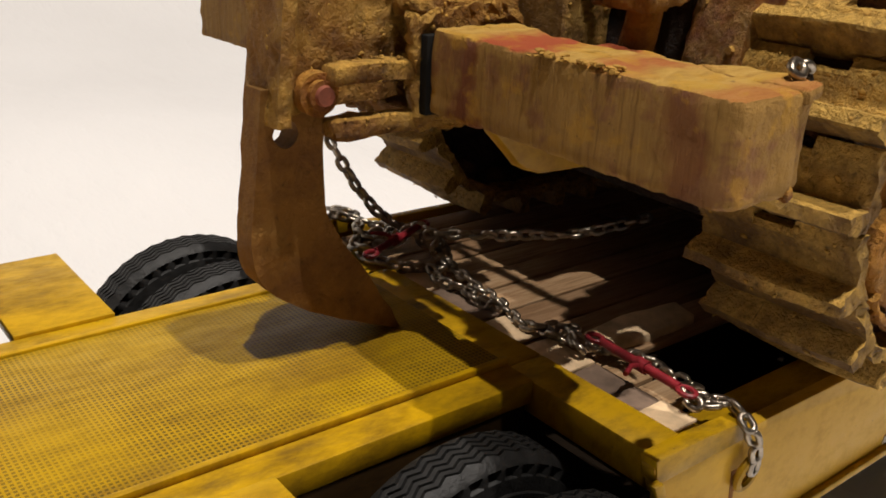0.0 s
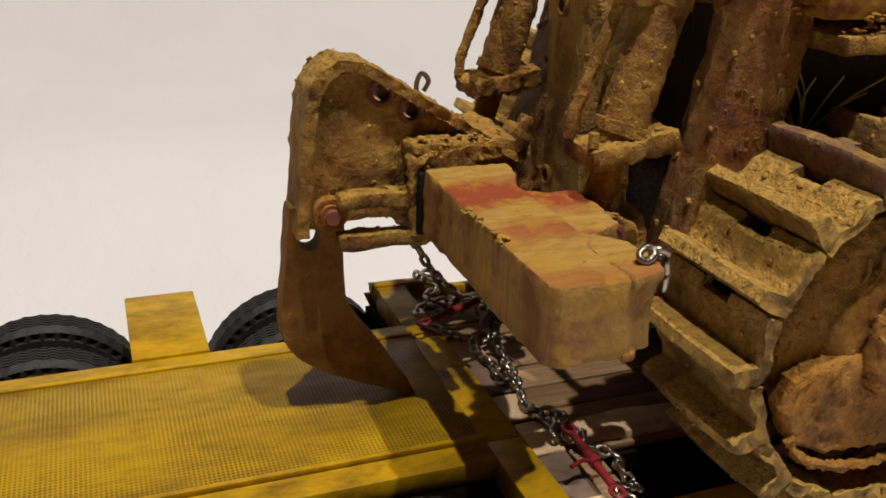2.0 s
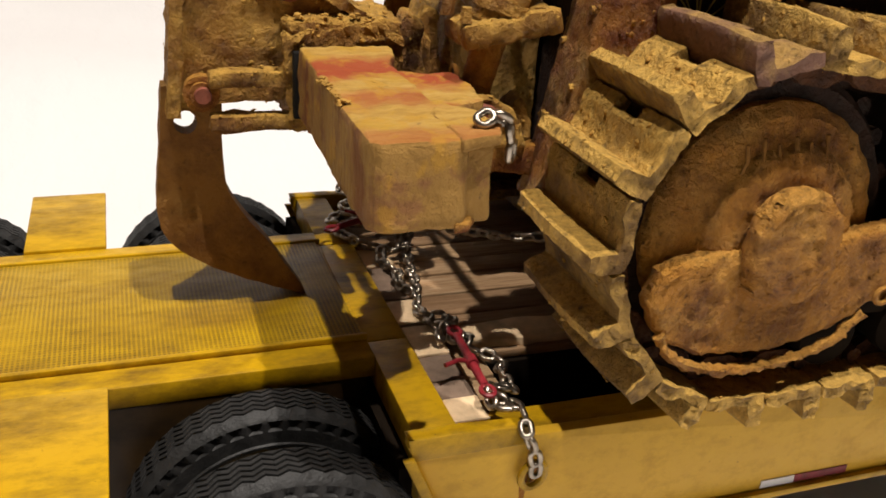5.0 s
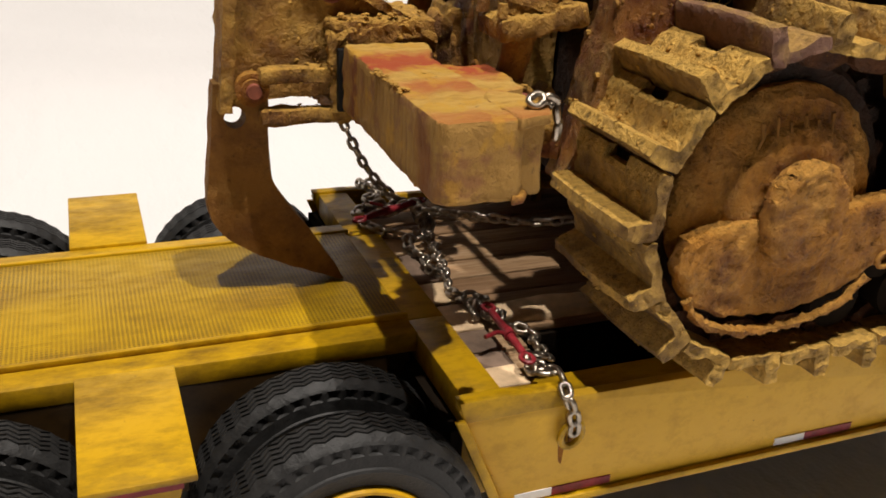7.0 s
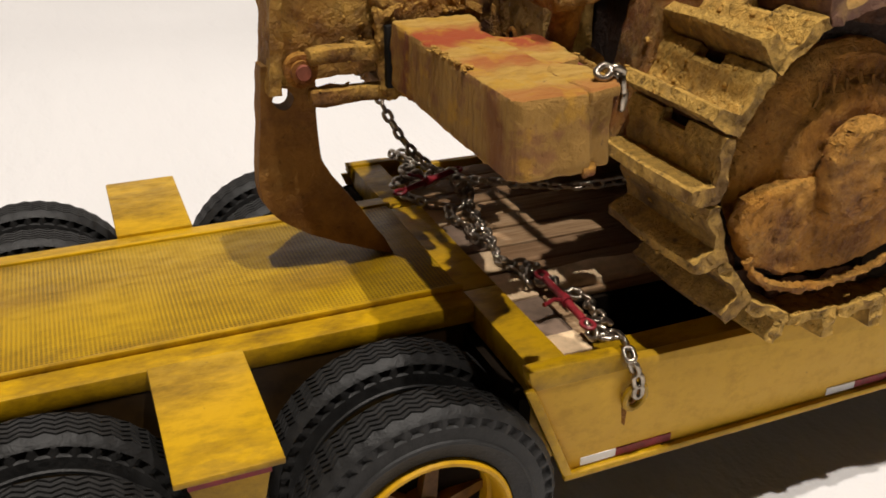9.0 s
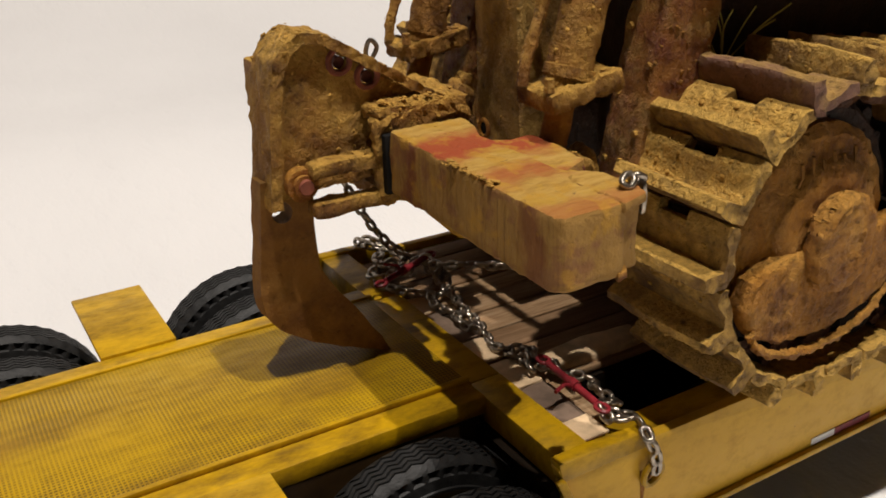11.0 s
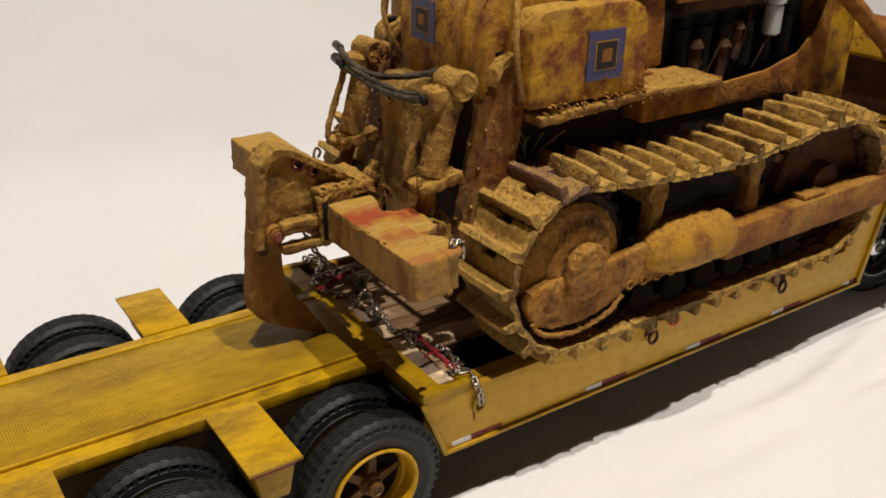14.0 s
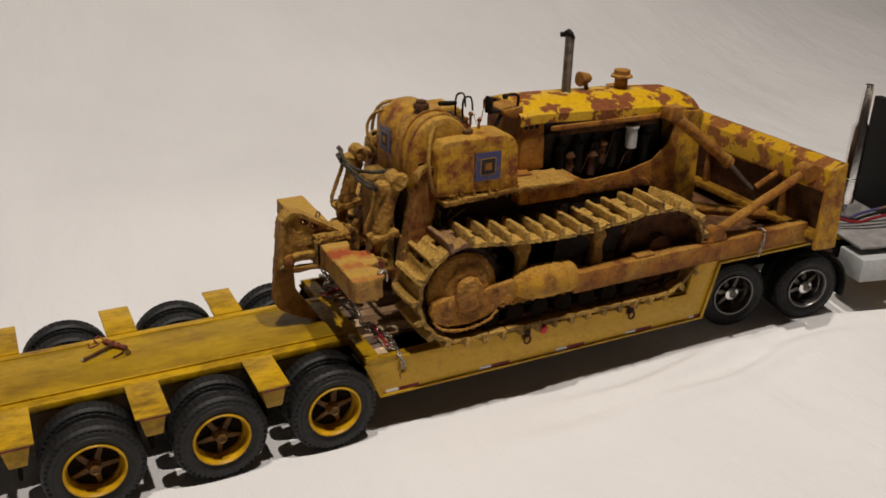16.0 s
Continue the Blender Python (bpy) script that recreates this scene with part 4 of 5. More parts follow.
    # engine
    eng = part("engine_block", box(BM(), 2.75, 4.6, 0.86, 1.38, 2.5, 3.27, 0.04), M_ENGINE, DOZER, "dark greasy engine block")
    bm = BM()
    for k in range(6):
        x = 2.95 + k * 0.26
        cyl(bm, (x, 0.80, 2.75), (x, 0.80, 3.12), 0.075, seg=12)
        cyl(bm, (x, 0.80, 3.12), (x, 0.80, 3.2), 0.05, 0.03, seg=12)
    part("injector", bm, M_BLACK, eng)
    bm = BM()
    for x, y, z in ((3.55, 0.74, 2.98), (3.40, 0.74, 2.85), (3.05, 0.72, 2.88)):
        cyl(bm, (x, y, z - 0.15), (x, y, z + 0.1), 0.05, seg=12)
        cyl(bm, (x, y, z + 0.1), (x, y, z + 0.16), 0.075, 0.04, seg=12)
    part("fuel_pump", bm, M_RUST, eng, "brass-coloured fuel pump")
    bm = BM()
    lathe(bm, [(0.05, 0), (0.075, 0.02), (0.075, 0.24), (0.06, 0.26), (0.09, 0.27), (0.09, 0.30)], (3.98, 0.72, 2.98), "z", 18)
    part("oil_filter", bm, M_GREY, eng, "pale grey oil filter")
    bm = BM()
    for k in range(4):
        x = 2.95 + 0.3 * k
        tube(bm, bent([(x, 0.76, 2.7), (x + 0.06, 0.72, 2.9), (x + 0.16, 0.74, 3.0 + 0.1 * (k % 3)), (x + 0.22, 0.84, 3.1)], 4), 0.009, 5)
    part("fuel_line", bm, M_DARKRUST, eng)
    part("manifold", cyl(BM(), (2.9, 0.82, 3.3), (4.4, 0.82, 3.3), 0.07), M_RUST, eng)
    # stack, cleaner, horn
    bm = BM()
    lathe(bm, [(0.075, 3.60), (0.075, 3.68), (0.058, 3.70), (0.058, 4.34), (0.062, 4.36), (0.062, 4.38)], (3.19, CY, 0), "z", 20)
    st = part("exhaust_pipe", bm, M_STACK, DOZER, "sooty steel exhaust stack")
    bm = BM()
    cyl(bm, (3.16, CY, 4.385), (3.20, CY, 4.40), 0.075, seg=16)
    box(bm, 3.05, 3.12, CY - 0.02, CY + 0.02, 4.38, 4.44, 0.008)
    part("rain_flap", bm, M_BLACK, st)
    bm = BM()
    lathe(bm, [(0.085, 3.60), (0.085, 3.78), (0.07, 3.79), (0.14, 3.81), (0.14, 3.83), (0.105, 3.85), (0.105, 3.90), (0.06, 3.91)], (4.04, CY, 0), "z", 24)
    part("air_cleaner", bm, M_MUDR, DOZER)
    bm = BM()
    cyl(bm, (3.55, CY + 0.05, 3.66), (3.50, CY + 0.05, 3.80), 0.03, seg=10)
    lathe(bm, [(0.03, 0.12), (0.06, 0.08), (0.10, -0.06), (0.09, -0.07)], (3.48, CY + 0.05, 3.82), "x", 16)
    part("horn_lamp", caked(bm, 0.05, 0.01, 9, 3), M_MUDR, DOZER)
    # lift cylinders
    for o in (-1, 1):
        p, q, r = V(4.42, CY + o * 0.60, 3.44), V(5.32, CY + o * 0.74, 2.76), V(5.82, CY + o * 0.80, 2.30)
        bm = BM()
        cyl(bm, p, q, 0.075, seg=18)
        cyl(bm, q, q + (r - q) * 0.12, 0.09, seg=18)
        box(bm, 4.32, 4.55, CY + o * 0.60 - 0.09, CY + o * 0.60 + 0.09, 3.36, 3.54, 0.02)
        cy = part("lift_cylinder", caked(bm, 0.08, 0.008, 8, o), M_MUDR, DOZER)
        part("piston_rod", cyl(BM(), q, r, 0.032, seg=12), M_STACK, cy, "dull steel piston rod")
        bm = BM()
        cyl(bm, (4.75, CY + o * 0.5, 2.1), (6.2, CY + o * 0.75, 1.85), 0.075, seg=14)
        part("c_frame_brace", caked(bm, 0.1, 0.01, 8, o), M_MUDR, DOZER)
    # blade: curved plate, ribs and end plates
    bm = BM()
    front = [(6.75, 1.50), (6.62, 1.75), (6.56, 2.1), (6.56, 2.45), (6.61, 2.64), (6.66, 2.79)]
    back = [(x - 0.06, z) for x, z in front][::-1]
    prism(bm, front + back, "y", -0.44, 2.68)
    bl = part("blade", caked(bm, 0.16, 0.008, 4, 41), M_DARKRUST, DOZER, "wide yellow dozer blade with rust streaks")
    for y in (-0.44, 2.68):
        bm = BM()
        prism(bm, [(6.34, 1.60), (6.36, 2.4), (6.42, 2.72), (6.66, 2.80), (6.74, 1.58)], "y", y - 0.03, y + 0.03, 0.01)
        part("end_plate", caked(bm, 0.12, 0.008, 5, y), M_SIDETANK, bl)
    for z in (1.75,):
        part("rib", caked(box(BM(), 6.40, 6.56, -0.4, 2.64, z - 0.05, z + 0.05, 0.01), 0.15, 0.008, 5, z), M_BLADE, bl)
    for y in (0.35, 1.9):
        part("rib", caked(box(BM(), 6.46, 6.55, y - 0.04, y + 0.04, 1.7, 2.6, 0.01), 0.15, 0.008, 5, y), M_MUDR, bl)
    bm = BM()
    prism(bm, [(6.42, 2.38), (6.38, 2.42), (6.43, 2.70), (6.57, 2.795), (6.63, 2.80), (6.48, 2.38)], "y", -0.40, 2.64, 0.01)
    part("top_band", caked(bm, 0.12, 0.008, 5, 43), M_BLADETOP, bl, "bright yellow upper band with rust streaks")
    part("peg", cyl(BM(), (6.15, 0.55, 2.20), (6.42, 0.45, 2.42), 0.045, seg=12), M_MUDR, bl)


M_STACK = plain("stack_steel", (0.16, 0.14, 0.12), 0.45, 0.8, 0.5, 10)
M_RECOIL = muddy("recoil_paint", (0.46, 0.23, 0.03), (0.48, 0.24, 0.012), (0.18, 0.06, 0.012), 0.44, 0.42, 0.55, 0.6)
M_DARKRUST = muddy("dark_rust", (0.16, 0.075, 0.02), (0.13, 0.05, 0.012), (0.045, 0.015, 0.006), 0.25, 0.55)
M_SIDETANK = muddy("tank_paint", (0.50, 0.28, 0.042), (0.56, 0.295, 0.013), (0.18, 0.042, 0.010), 0.38, 0.58, 0.6, 0.6, 1.0)
for side in (-1, 1):
    track(side)
body()


# ---- ripper ----
def round_hole(x, z, r, n=16):
    return [(x + r * math.cos(a), z + r * math.sin(a)) for a in np.linspace(0, 2 * math.pi, n + 1)[:-1]]


def holed(outline, holes, y0, y1):
    """An upright plate across y with holes right through it."""
    bm = BM()
    faces = []
    for y in (y0, y1):
        loops = [[bm.verts.new((x, y, z)) for x, z in ring] for ring in (outline, *holes)]
        es = [bm.edges.new((r[k], r[(k + 1) % len(r)])) for r in loops for k in range(len(r))]
        bmesh.ops.triangle_fill(bm, use_beauty=True, use_dissolve=False, edges=es)
        faces.append(loops)
    for a, b in zip(*faces):
        for k in range(len(a)):
            bm.faces.new((a[k], a[(k + 1) % len(a)], b[(k + 1) % len(a)], b[k]))
    bmesh.ops.recalc_face_normals(bm, faces=bm.faces[:])
    return bm


def ripper():
    rp = DOZER
    yc = 1.11
    bm = BM()
    z0, z1 = 2.030, 2.283
    box(bm, -0.20, 0.15, 1.335, 2.47, z0, z1, 0.014)
    prism(bm, [(-0.195, 0.862), (0.145, 0.862), (0.125, 0.74), (0.07, 0.62), (0.07, 0.15), (0.135, 0.0), (0.140, -0.185), (0.060, -0.190), (0.052, -0.222), (-0.185, -0.222), (-0.212, -0.195), (-0.214, 0.0)], "z", z0, z1, 0.016)
    beam = part("ripper_beam", caked(bm, 0.022, 0.009, 17, 51), M_BEAM, rp, "square wooden-looking ripper beam with red and ochre stains")
    bm = BM()
    prism(bm, [(0.02, 0.02), (0.09, 0.12), (0.16, 0.02), (0.18, -0.12), (0.15, -0.20), (0.03, -0.236)], "z", 2.252, 2.287, 0.010)
    part("top_flange", caked(bm, 0.022, 0.010, 17, 53), M_BEAM, beam, "ragged top flange of the beam end")
    # cylinder seat on the front of the beam, and the plate under it
    bm = BM()
    prism(bm, [(0.05, 0.66), (0.28, 0.60), (0.31, 0.52), (0.28, 0.26), (0.16, 0.20), (0.05, 0.22)], "z", 2.06, 2.245, 0.016)
    part("cylinder_seat", caked(bm, 0.022, 0.014, 15, 54), M_BEAM, beam)
    for y in (0.56, 1.62):
        bm = BM()
        prism(bm, [(-0.19, 2.035), (-0.06, 1.905), (0.0, 1.885), (0.20, 1.875), (0.32, 1.93), (0.36, 2.06), (0.0, 2.10)], "y", y, y + 0.06, 0.012)
        part("seat_plate", caked(bm, 0.03, 0.008, 14, y), M_HUBWASH, beam, "worn yellow plate under the beam")
    # added black plate draws the dark gap between beam and holder
    part("gasket", box(BM(), -0.210, 0.10, 0.858, 0.894, 2.020, 2.262, 0.006), M_BLACK, rp, "black plate standing in for the shaded gap beside the holder")
    # socket ends of the beam: hollow cap with a folded lip
    bm = BM()
    prism(bm, [(0.02, -0.235), (0.07, -0.215), (0.13, -0.12), (0.15, -0.03), (0.10, -0.02), (0.03, -0.20)], "z", 2.018, 2.052, 0.010)
    part("beam_lip", caked(bm, 0.02, 0.008, 16, 2), M_MUDR, rp, "red-stained end lip")
    # holder in the middle
    bm = BM()
    for y in (0.892, 1.28):
        prism(bm, [(-0.22, 1.98), (-0.24, 2.32), (0.10, 2.36), (0.20, 2.30), (0.20, 1.98)], "y", y, y + 0.05, 0.012)
    box(bm, -0.22, 0.2, 0.9, 1.32, 2.30, 2.36, 0.012)
    box(bm, -0.20, 0.2, 0.9, 1.32, 1.96, 2.02, 0.012)
    part("shank_holder", caked(bm, 0.02, 0.024, 16, 52), M_MUD, rp)
    # web plate of the shank bracket with bolt holes, and the flange round it
    ck = [(-0.60, 2.03), (-0.565, 2.50), (-0.53, 2.57), (-0.47, 2.61), (-0.38, 2.61), (0.05, 2.34), (0.06, 2.20), (-0.10, 2.18), (-0.12, 2.06)]
    holes = [round_hole(-0.31, 2.535, 0.040), round_hole(-0.195, 2.465, 0.040)]
    part("shank_cheek", caked(holed(ck, holes, 1.02, 1.06), 0.022, 0.012, 16, 9), M_MUD, rp)
    for hx, hz in ((-0.31, 2.535), (-0.195, 2.465)):
        rim = [(hx + 0.045 * math.cos(a), 1.015, hz + 0.045 * math.sin(a)) for a in np.linspace(0, 2 * math.pi, 17)[:-1]]
        rm = part("hole_rim", tube(BM(), rim, 0.013, 6, True), M_REDRUST, rp, "rust-red rim of a bolt hole")
        part("bolt_end", cyl(BM(), (hx + 0.016, 1.052, hz - 0.014), (hx + 0.016, 1.13, hz - 0.014), 0.024, seg=10), M_REDRUST, rm)
    outer = [(-0.645, 2.00), (-0.605, 2.48), (-0.585, 2.57), (-0.54, 2.63), (-0.47, 2.665), (-0.37, 2.65), (0.09, 2.365)]
    inner = [(0.07, 2.335), (-0.38, 2.61), (-0.47, 2.62), (-0.51, 2.585), (-0.54, 2.54), (-0.56, 2.47), (-0.595, 2.00)]
    bm = BM()
    prism(bm, outer + inner, "y", 0.985, 1.19)
    part("shank_flange", caked(bm, 0.02, 0.016, 18, 55), M_MUD, rp)
    bm = BM()
    tube(bm, bent([(-0.11, 1.15, 2.44), (-0.13, 1.15, 2.52), (-0.11, 1.15, 2.57), (-0.08, 1.15, 2.54), (-0.10, 1.15, 2.50)], 4), 0.010, 7)
    part("hook", bm, M_STEEL, rp, "small steel hook")
    # arms with pin
    for z in (2.155, 1.995):
        bm = BM()
        prism(bm, [(-0.50, z - 0.03), (-0.50, z + 0.03), (-0.15, z + 0.03), (-0.15, z - 0.03)], "y", 0.90, 0.99, 0.012)
        part("pin_arm", caked(bm, 0.04, 0.014, 12, z * 5), M_MUD, rp)
    bm = BM()
    cyl(bm, (-0.52, 0.93, 2.098), (-0.52, 1.26, 2.098), 0.045, seg=16)
    cyl(bm, (-0.52, 0.95, 2.098), (-0.52, 1.0, 2.098), 0.066, seg=18)
    part("pin", caked(bm, 0.04, 0.008, 10, 57), M_MUDR, rp)
    part("pin_head", cyl(BM(), (-0.52, 0.915, 2.098), (-0.52, 0.945, 2.098), 0.028, 0.036, seg=16), M_REDRUST, rp, "red-stained pin head")
    # shank with its hook
    out = bent([(-0.655, 0, 2.10), (-0.685, 0, 1.80), (-0.70, 0, 1.63), (-0.672, 0, 1.50), (-0.57, 0, 1.405), (-0.37, 0, 1.30), (-0.13, 0, 1.20)], 5)
    inn = bent([(-0.13, 0, 1.205), (-0.28, 0, 1.45), (-0.40, 0, 1.62), (-0.445, 0, 1.76), (-0.445, 0, 2.10)], 5)
    outline = [(p.x, p.z) for p in out] + [(p.x, p.z) for p in inn[1:]]
    bm = holed(outline, [round_hole(-0.578, 1.962, 0.044)], 1.055, 1.155)
    part("shank", caked(bm, 0.05, 0.012, 8, 58), M_SHANK, rp, "curved rusty ripper shank, tip down on the deck")
    # middle post with its two holes
    bm = BM()
    prism(bm, [(0.60, 1.75), (0.55, 2.86), (0.60, 2.95), (0.78, 2.95), (0.84, 2.86), (0.84, 1.75)], "y", 1.09, 1.43, 0.02)
    mid = part("linkage_post", caked(bm, 0.026, 0.012, 12, 61), M_POST, rp)
    for hy, hz, hx in ((1.36, 2.04, 0.586), (1.27, 2.80, 0.552)):
        hole = [(hx - 0.012, hy + 0.036 * math.cos(a), hz + 0.040 * math.sin(a)) for a in np.linspace(0, 2 * math.pi, 15)[:-1]]
        part("hole_rim", tube(BM(), hole, 0.011, 6, True), M_MUDR, mid)
        part("post_hole", cyl(BM(), (hx - 0.014, hy, hz), (hx + 0.02, hy, hz), 0.034, seg=14), M_BLACK, mid, "dark hole in the post")
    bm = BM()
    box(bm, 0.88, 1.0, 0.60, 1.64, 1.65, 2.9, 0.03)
    part("rear_plate", caked(bm, 0.1, 0.02, 8, 64), M_RECESS_SHADE, rp)
    for y, o in ((0.585, -1), (1.665, 1)):
        # upright plate with an arched top behind each cylinder
        arch = [(0.57, 1.80), (0.69, 2.40), (0.80, 2.98)] + [(0.93 - 0.135 * math.cos(a), 3.06 + 0.165 * math.sin(a)) for a in np.linspace(0.1, math.pi - 0.1, 9)] + [(1.055, 2.98), (0.98, 2.40), (0.88, 1.80)]
        yo = y + o * 0.10
        bm = BM()
        prism(bm, arch, "y", yo - 0.11, yo + 0.11, 0.015)
        up = part("linkage_post", caked(bm, 0.026, 0.014, 12, y * 9), M_POST2, rp, "upright plate streaked red with rust under mud")
        bm = BM()
        rim = [(x + (0.012 if x > 0.93 else -0.012), z + 0.010) for x, z in arch[3:12]]
        prism(bm, rim + [(x, z - 0.05) for x, z in rim[::-1]], "y", yo - 0.135, yo + 0.135)
        part("arch_cap", caked(bm, 0.022, 0.018, 15, y * 4), M_MUD, up)
        part("cap_hole", cyl(BM(), (0.88, yo, 3.16), (0.868, yo, 3.243), 0.030, 0.042, 14), M_BLACK, up, "dark hole in the arched top")
        for k in range(7):
            bz = 2.1 + 0.13 * k
            part("bolt", cyl(BM(), (0.60 + 0.19 * (bz - 1.8), yo + 0.07 * (-1) ** k, bz), (0.56 + 0.19 * (bz - 1.8), yo + 0.07 * (-1) ** k, bz), 0.018, 0.014, 8), M_MUD, up)
        # hydraulic cylinder: rod, square gland flange, barrel, side pipe, head
        lo, hi = V(0.335, y - 0.03, 2.12), V(0.60, y + 0.01, 3.02)
        d = (hi - lo).normalized()
        fl = lo + d * 0.31
        bm = BM()
        cyl(bm, fl, hi, 0.088, 0.092, 20)
        for u, r in ((0.06, 0.100), (0.52, 0.100)):
            cyl(bm, fl + d * (u - 0.02), fl + d * (u + 0.02), r, seg=18)
        c = part("ripper_cylinder", caked(bm, 0.022, 0.013, 17, y * 7), M_MUD, rp)
        bm = BM()
        box(bm, -0.190, 0.150, -0.12, 0.12, -0.040, 0.036, 0.014)
        bmesh.ops.rotate(bm, verts=bm.verts, cent=(0, 0, 0), matrix=Matrix.Rotation(math.radians(90), 3, "Z"))
        bmesh.ops.rotate(bm, verts=bm.verts, cent=(0, 0, 0), matrix=Matrix.Rotation(math.radians(-10), 3, "X"))
        bmesh.ops.rotate(bm, verts=bm.verts, cent=(0, 0, 0), matrix=Matrix.Rotation(math.radians(90), 3, "Z"))
        bmesh.ops.translate(bm, verts=bm.verts, vec=fl)
        fg = part("gland_flange", caked(bm, 0.022, 0.022, 17, y * 6), M_MUD, c)
        for ex, ey in ((-0.14, 0.085), (-0.14, -0.085), (0.12, -0.085)):
            p = fl + V(ex, ey, 0.02)
            part("gland_bolt", cyl(BM(), p, p + V(0.0, 0.0, 0.05), 0.022, 0.018, 8), M_MUD, fg)
        bm = BM()
        tube(bm, [fl + V(-0.155, 0.06, 0.02), fl + V(-0.145, 0.06, 0.10), hi + V(-0.165, 0.06, -0.12), hi + V(-0.155, 0.06, -0.03)], 0.024, 8)
        part("side_pipe", caked(bm, 0.022, 0.010, 15, y * 8), M_MUD, c)
        bm = BM()
        box(bm, hi.x - 0.20, hi.x + 0.02, y - 0.07, y + 0.10, 2.90, 3.03, 0.03)
        cyl(bm, hi + V(0.02, -0.12, 0.02), hi + V(0.02, 0.12, 0.02), 0.09, seg=18)
        box(bm, hi.x - 0.02, hi.x + 0.16, y - 0.09, y + 0.09, 2.96, 3.10, 0.04)
        hd = part("cylinder_head", caked(bm, 0.022, 0.024, 15, y * 5), M_MUD, c)
        part("port", cyl(BM(), (hi.x - 0.225, y + 0.02, 2.955), (hi.x - 0.19, y + 0.02, 2.965), 0.034, seg=12), M_BLACK, hd, "dark oil port")
        part("piston_rod", caked(cyl(BM(), lo, fl, 0.055, seg=14), 0.04, 0.008, 10, y), M_MUDR, c)
        bm = BM()
        cyl(bm, lo - V(0, 0.05, 0), lo + V(0, 0.05, 0), 0.095, seg=18)
        part("rod_eye", caked(bm, 0.025, 0.014, 13, y), M_MUD, c)
        eye = [(lo.x + 0.055 * math.cos(a), lo.y - 0.150, lo.z + 0.055 * math.sin(a)) for a in np.linspace(0, 2 * math.pi, 17)[:-1]]
        part("eye_ring", tube(BM(), eye, 0.014, 7, True), M_REDRUST, c, "red-stained ring round the pin")
        for e in (-0.13, 0.07):
            bm = BM()
            prism(bm, [(0.14, 2.02), (0.20, 2.14), (0.29, 2.21), (0.37, 2.21), (0.46, 2.15), (0.52, 2.02)], "y", lo.y + e, lo.y + e + 0.05, 0.015)
            part("lug", caked(bm, 0.03, 0.016, 13, y * 3 + e), M_MUD, rp)
        part("lug_pin", cyl(BM(), lo - V(0, 0.160, 0), lo + V(0, 0.145, 0), 0.040, seg=14), M_REDRUST, rp, "red-stained lug pin")
        bm = BM()
        prism(bm, [(0.46, 2.02), (0.48, 2.14), (0.51, 2.18), (0.54, 2.15), (0.57, 2.02)], "y", lo.y - 0.055, lo.y + 0.055, 0.015)
        part("stop_block", caked(bm, 0.025, 0.016, 14, y), M_MUD, rp)
        # lower links from the beam to the case
        bm = BM()
        prism(bm, [(0.1, 1.93), (0.1, 2.03), (1.0, 1.96), (1.0, 1.82)], "y", y - 0.05, y + 0.05, 0.02)
        part("lower_link", caked(bm, 0.06, 0.02, 9, y * 11), M_MUDR, rp)
    # clods and a broken lug between the holder and the middle post
    for k, (x, y, z, r) in enumerate(((0.27, 1.10, 2.30, 0.07), (0.34, 1.22, 2.20, 0.08), (0.30, 1.40, 2.22, 0.06), (0.42, 1.30, 2.30, 0.05))):
        bm = BM()
        prism(bm, [(x - r, z - 0.25), (x - r * 0.8, z), (x - r * 0.1, z + r), (x + r * 0.7, z + r * 0.4), (x + r, z - 0.25)], "y", y - r * 0.7, y + r * 0.7, 0.015)
        part("link_lug", caked(bm, 0.022, 0.022, 15, k + 1), M_MUD, rp)
    # hoses between the cylinder heads
    for line, r in (([(0.42, 1.78, 3.07), (0.41, 1.66, 3.02), (0.42, 1.46, 2.97), (0.47, 1.25, 2.96), (0.58, 1.02, 3.0), (0.70, 0.86, 3.06)], 0.022),
                    ([(0.42, 1.80, 2.97), (0.41, 1.60, 2.94), (0.40, 1.30, 2.91), (0.39, 1.00, 2.91), (0.39, 0.78, 2.93), (0.40, 0.66, 2.95)], 0.026),
                    ([(0.42, 1.74, 2.99), (0.40, 1.45, 2.955), (0.40, 1.15, 2.94), (0.40, 0.85, 2.95), (0.41, 0.66, 2.98)], 0.016)):
        bm = BM()
        tube(bm, bent(line, 6), r, 8)
        h = part("hose", caked(bm, 0.02, 0.014, 20, r * 90), M_HOSE, rp, "muddy grey hydraulic hose")
        part("fitting", cyl(BM(), V(*line[0]) + V(0.0, 0.05, 0.01), V(*line[0]) - V(0.0, 0.03, 0.01), r + 0.009, seg=10), M_STACK, h, "grey hose fitting")


M_POST = muddy("post_mud", (0.56, 0.34, 0.078), (0.36, 0.19, 0.035), RUST, 0.50, 0.30)
M_POST2 = muddy("post_rust", (0.44, 0.25, 0.055), (0.34, 0.13, 0.014), (0.15, 0.030, 0.008), 0.47, 0.5, 0.62, 0.9, 1.6)
M_REDRUST = plain("red_rust", (0.19, 0.055, 0.03), 0.7, 0, 0.4, 20)
M_SHANK = muddy("shank_rust", (0.30, 0.165, 0.04), (0.24, 0.11, 0.02), (0.13, 0.05, 0.012), 0.42, 0.45, 0.8, 0.4)
ripper()


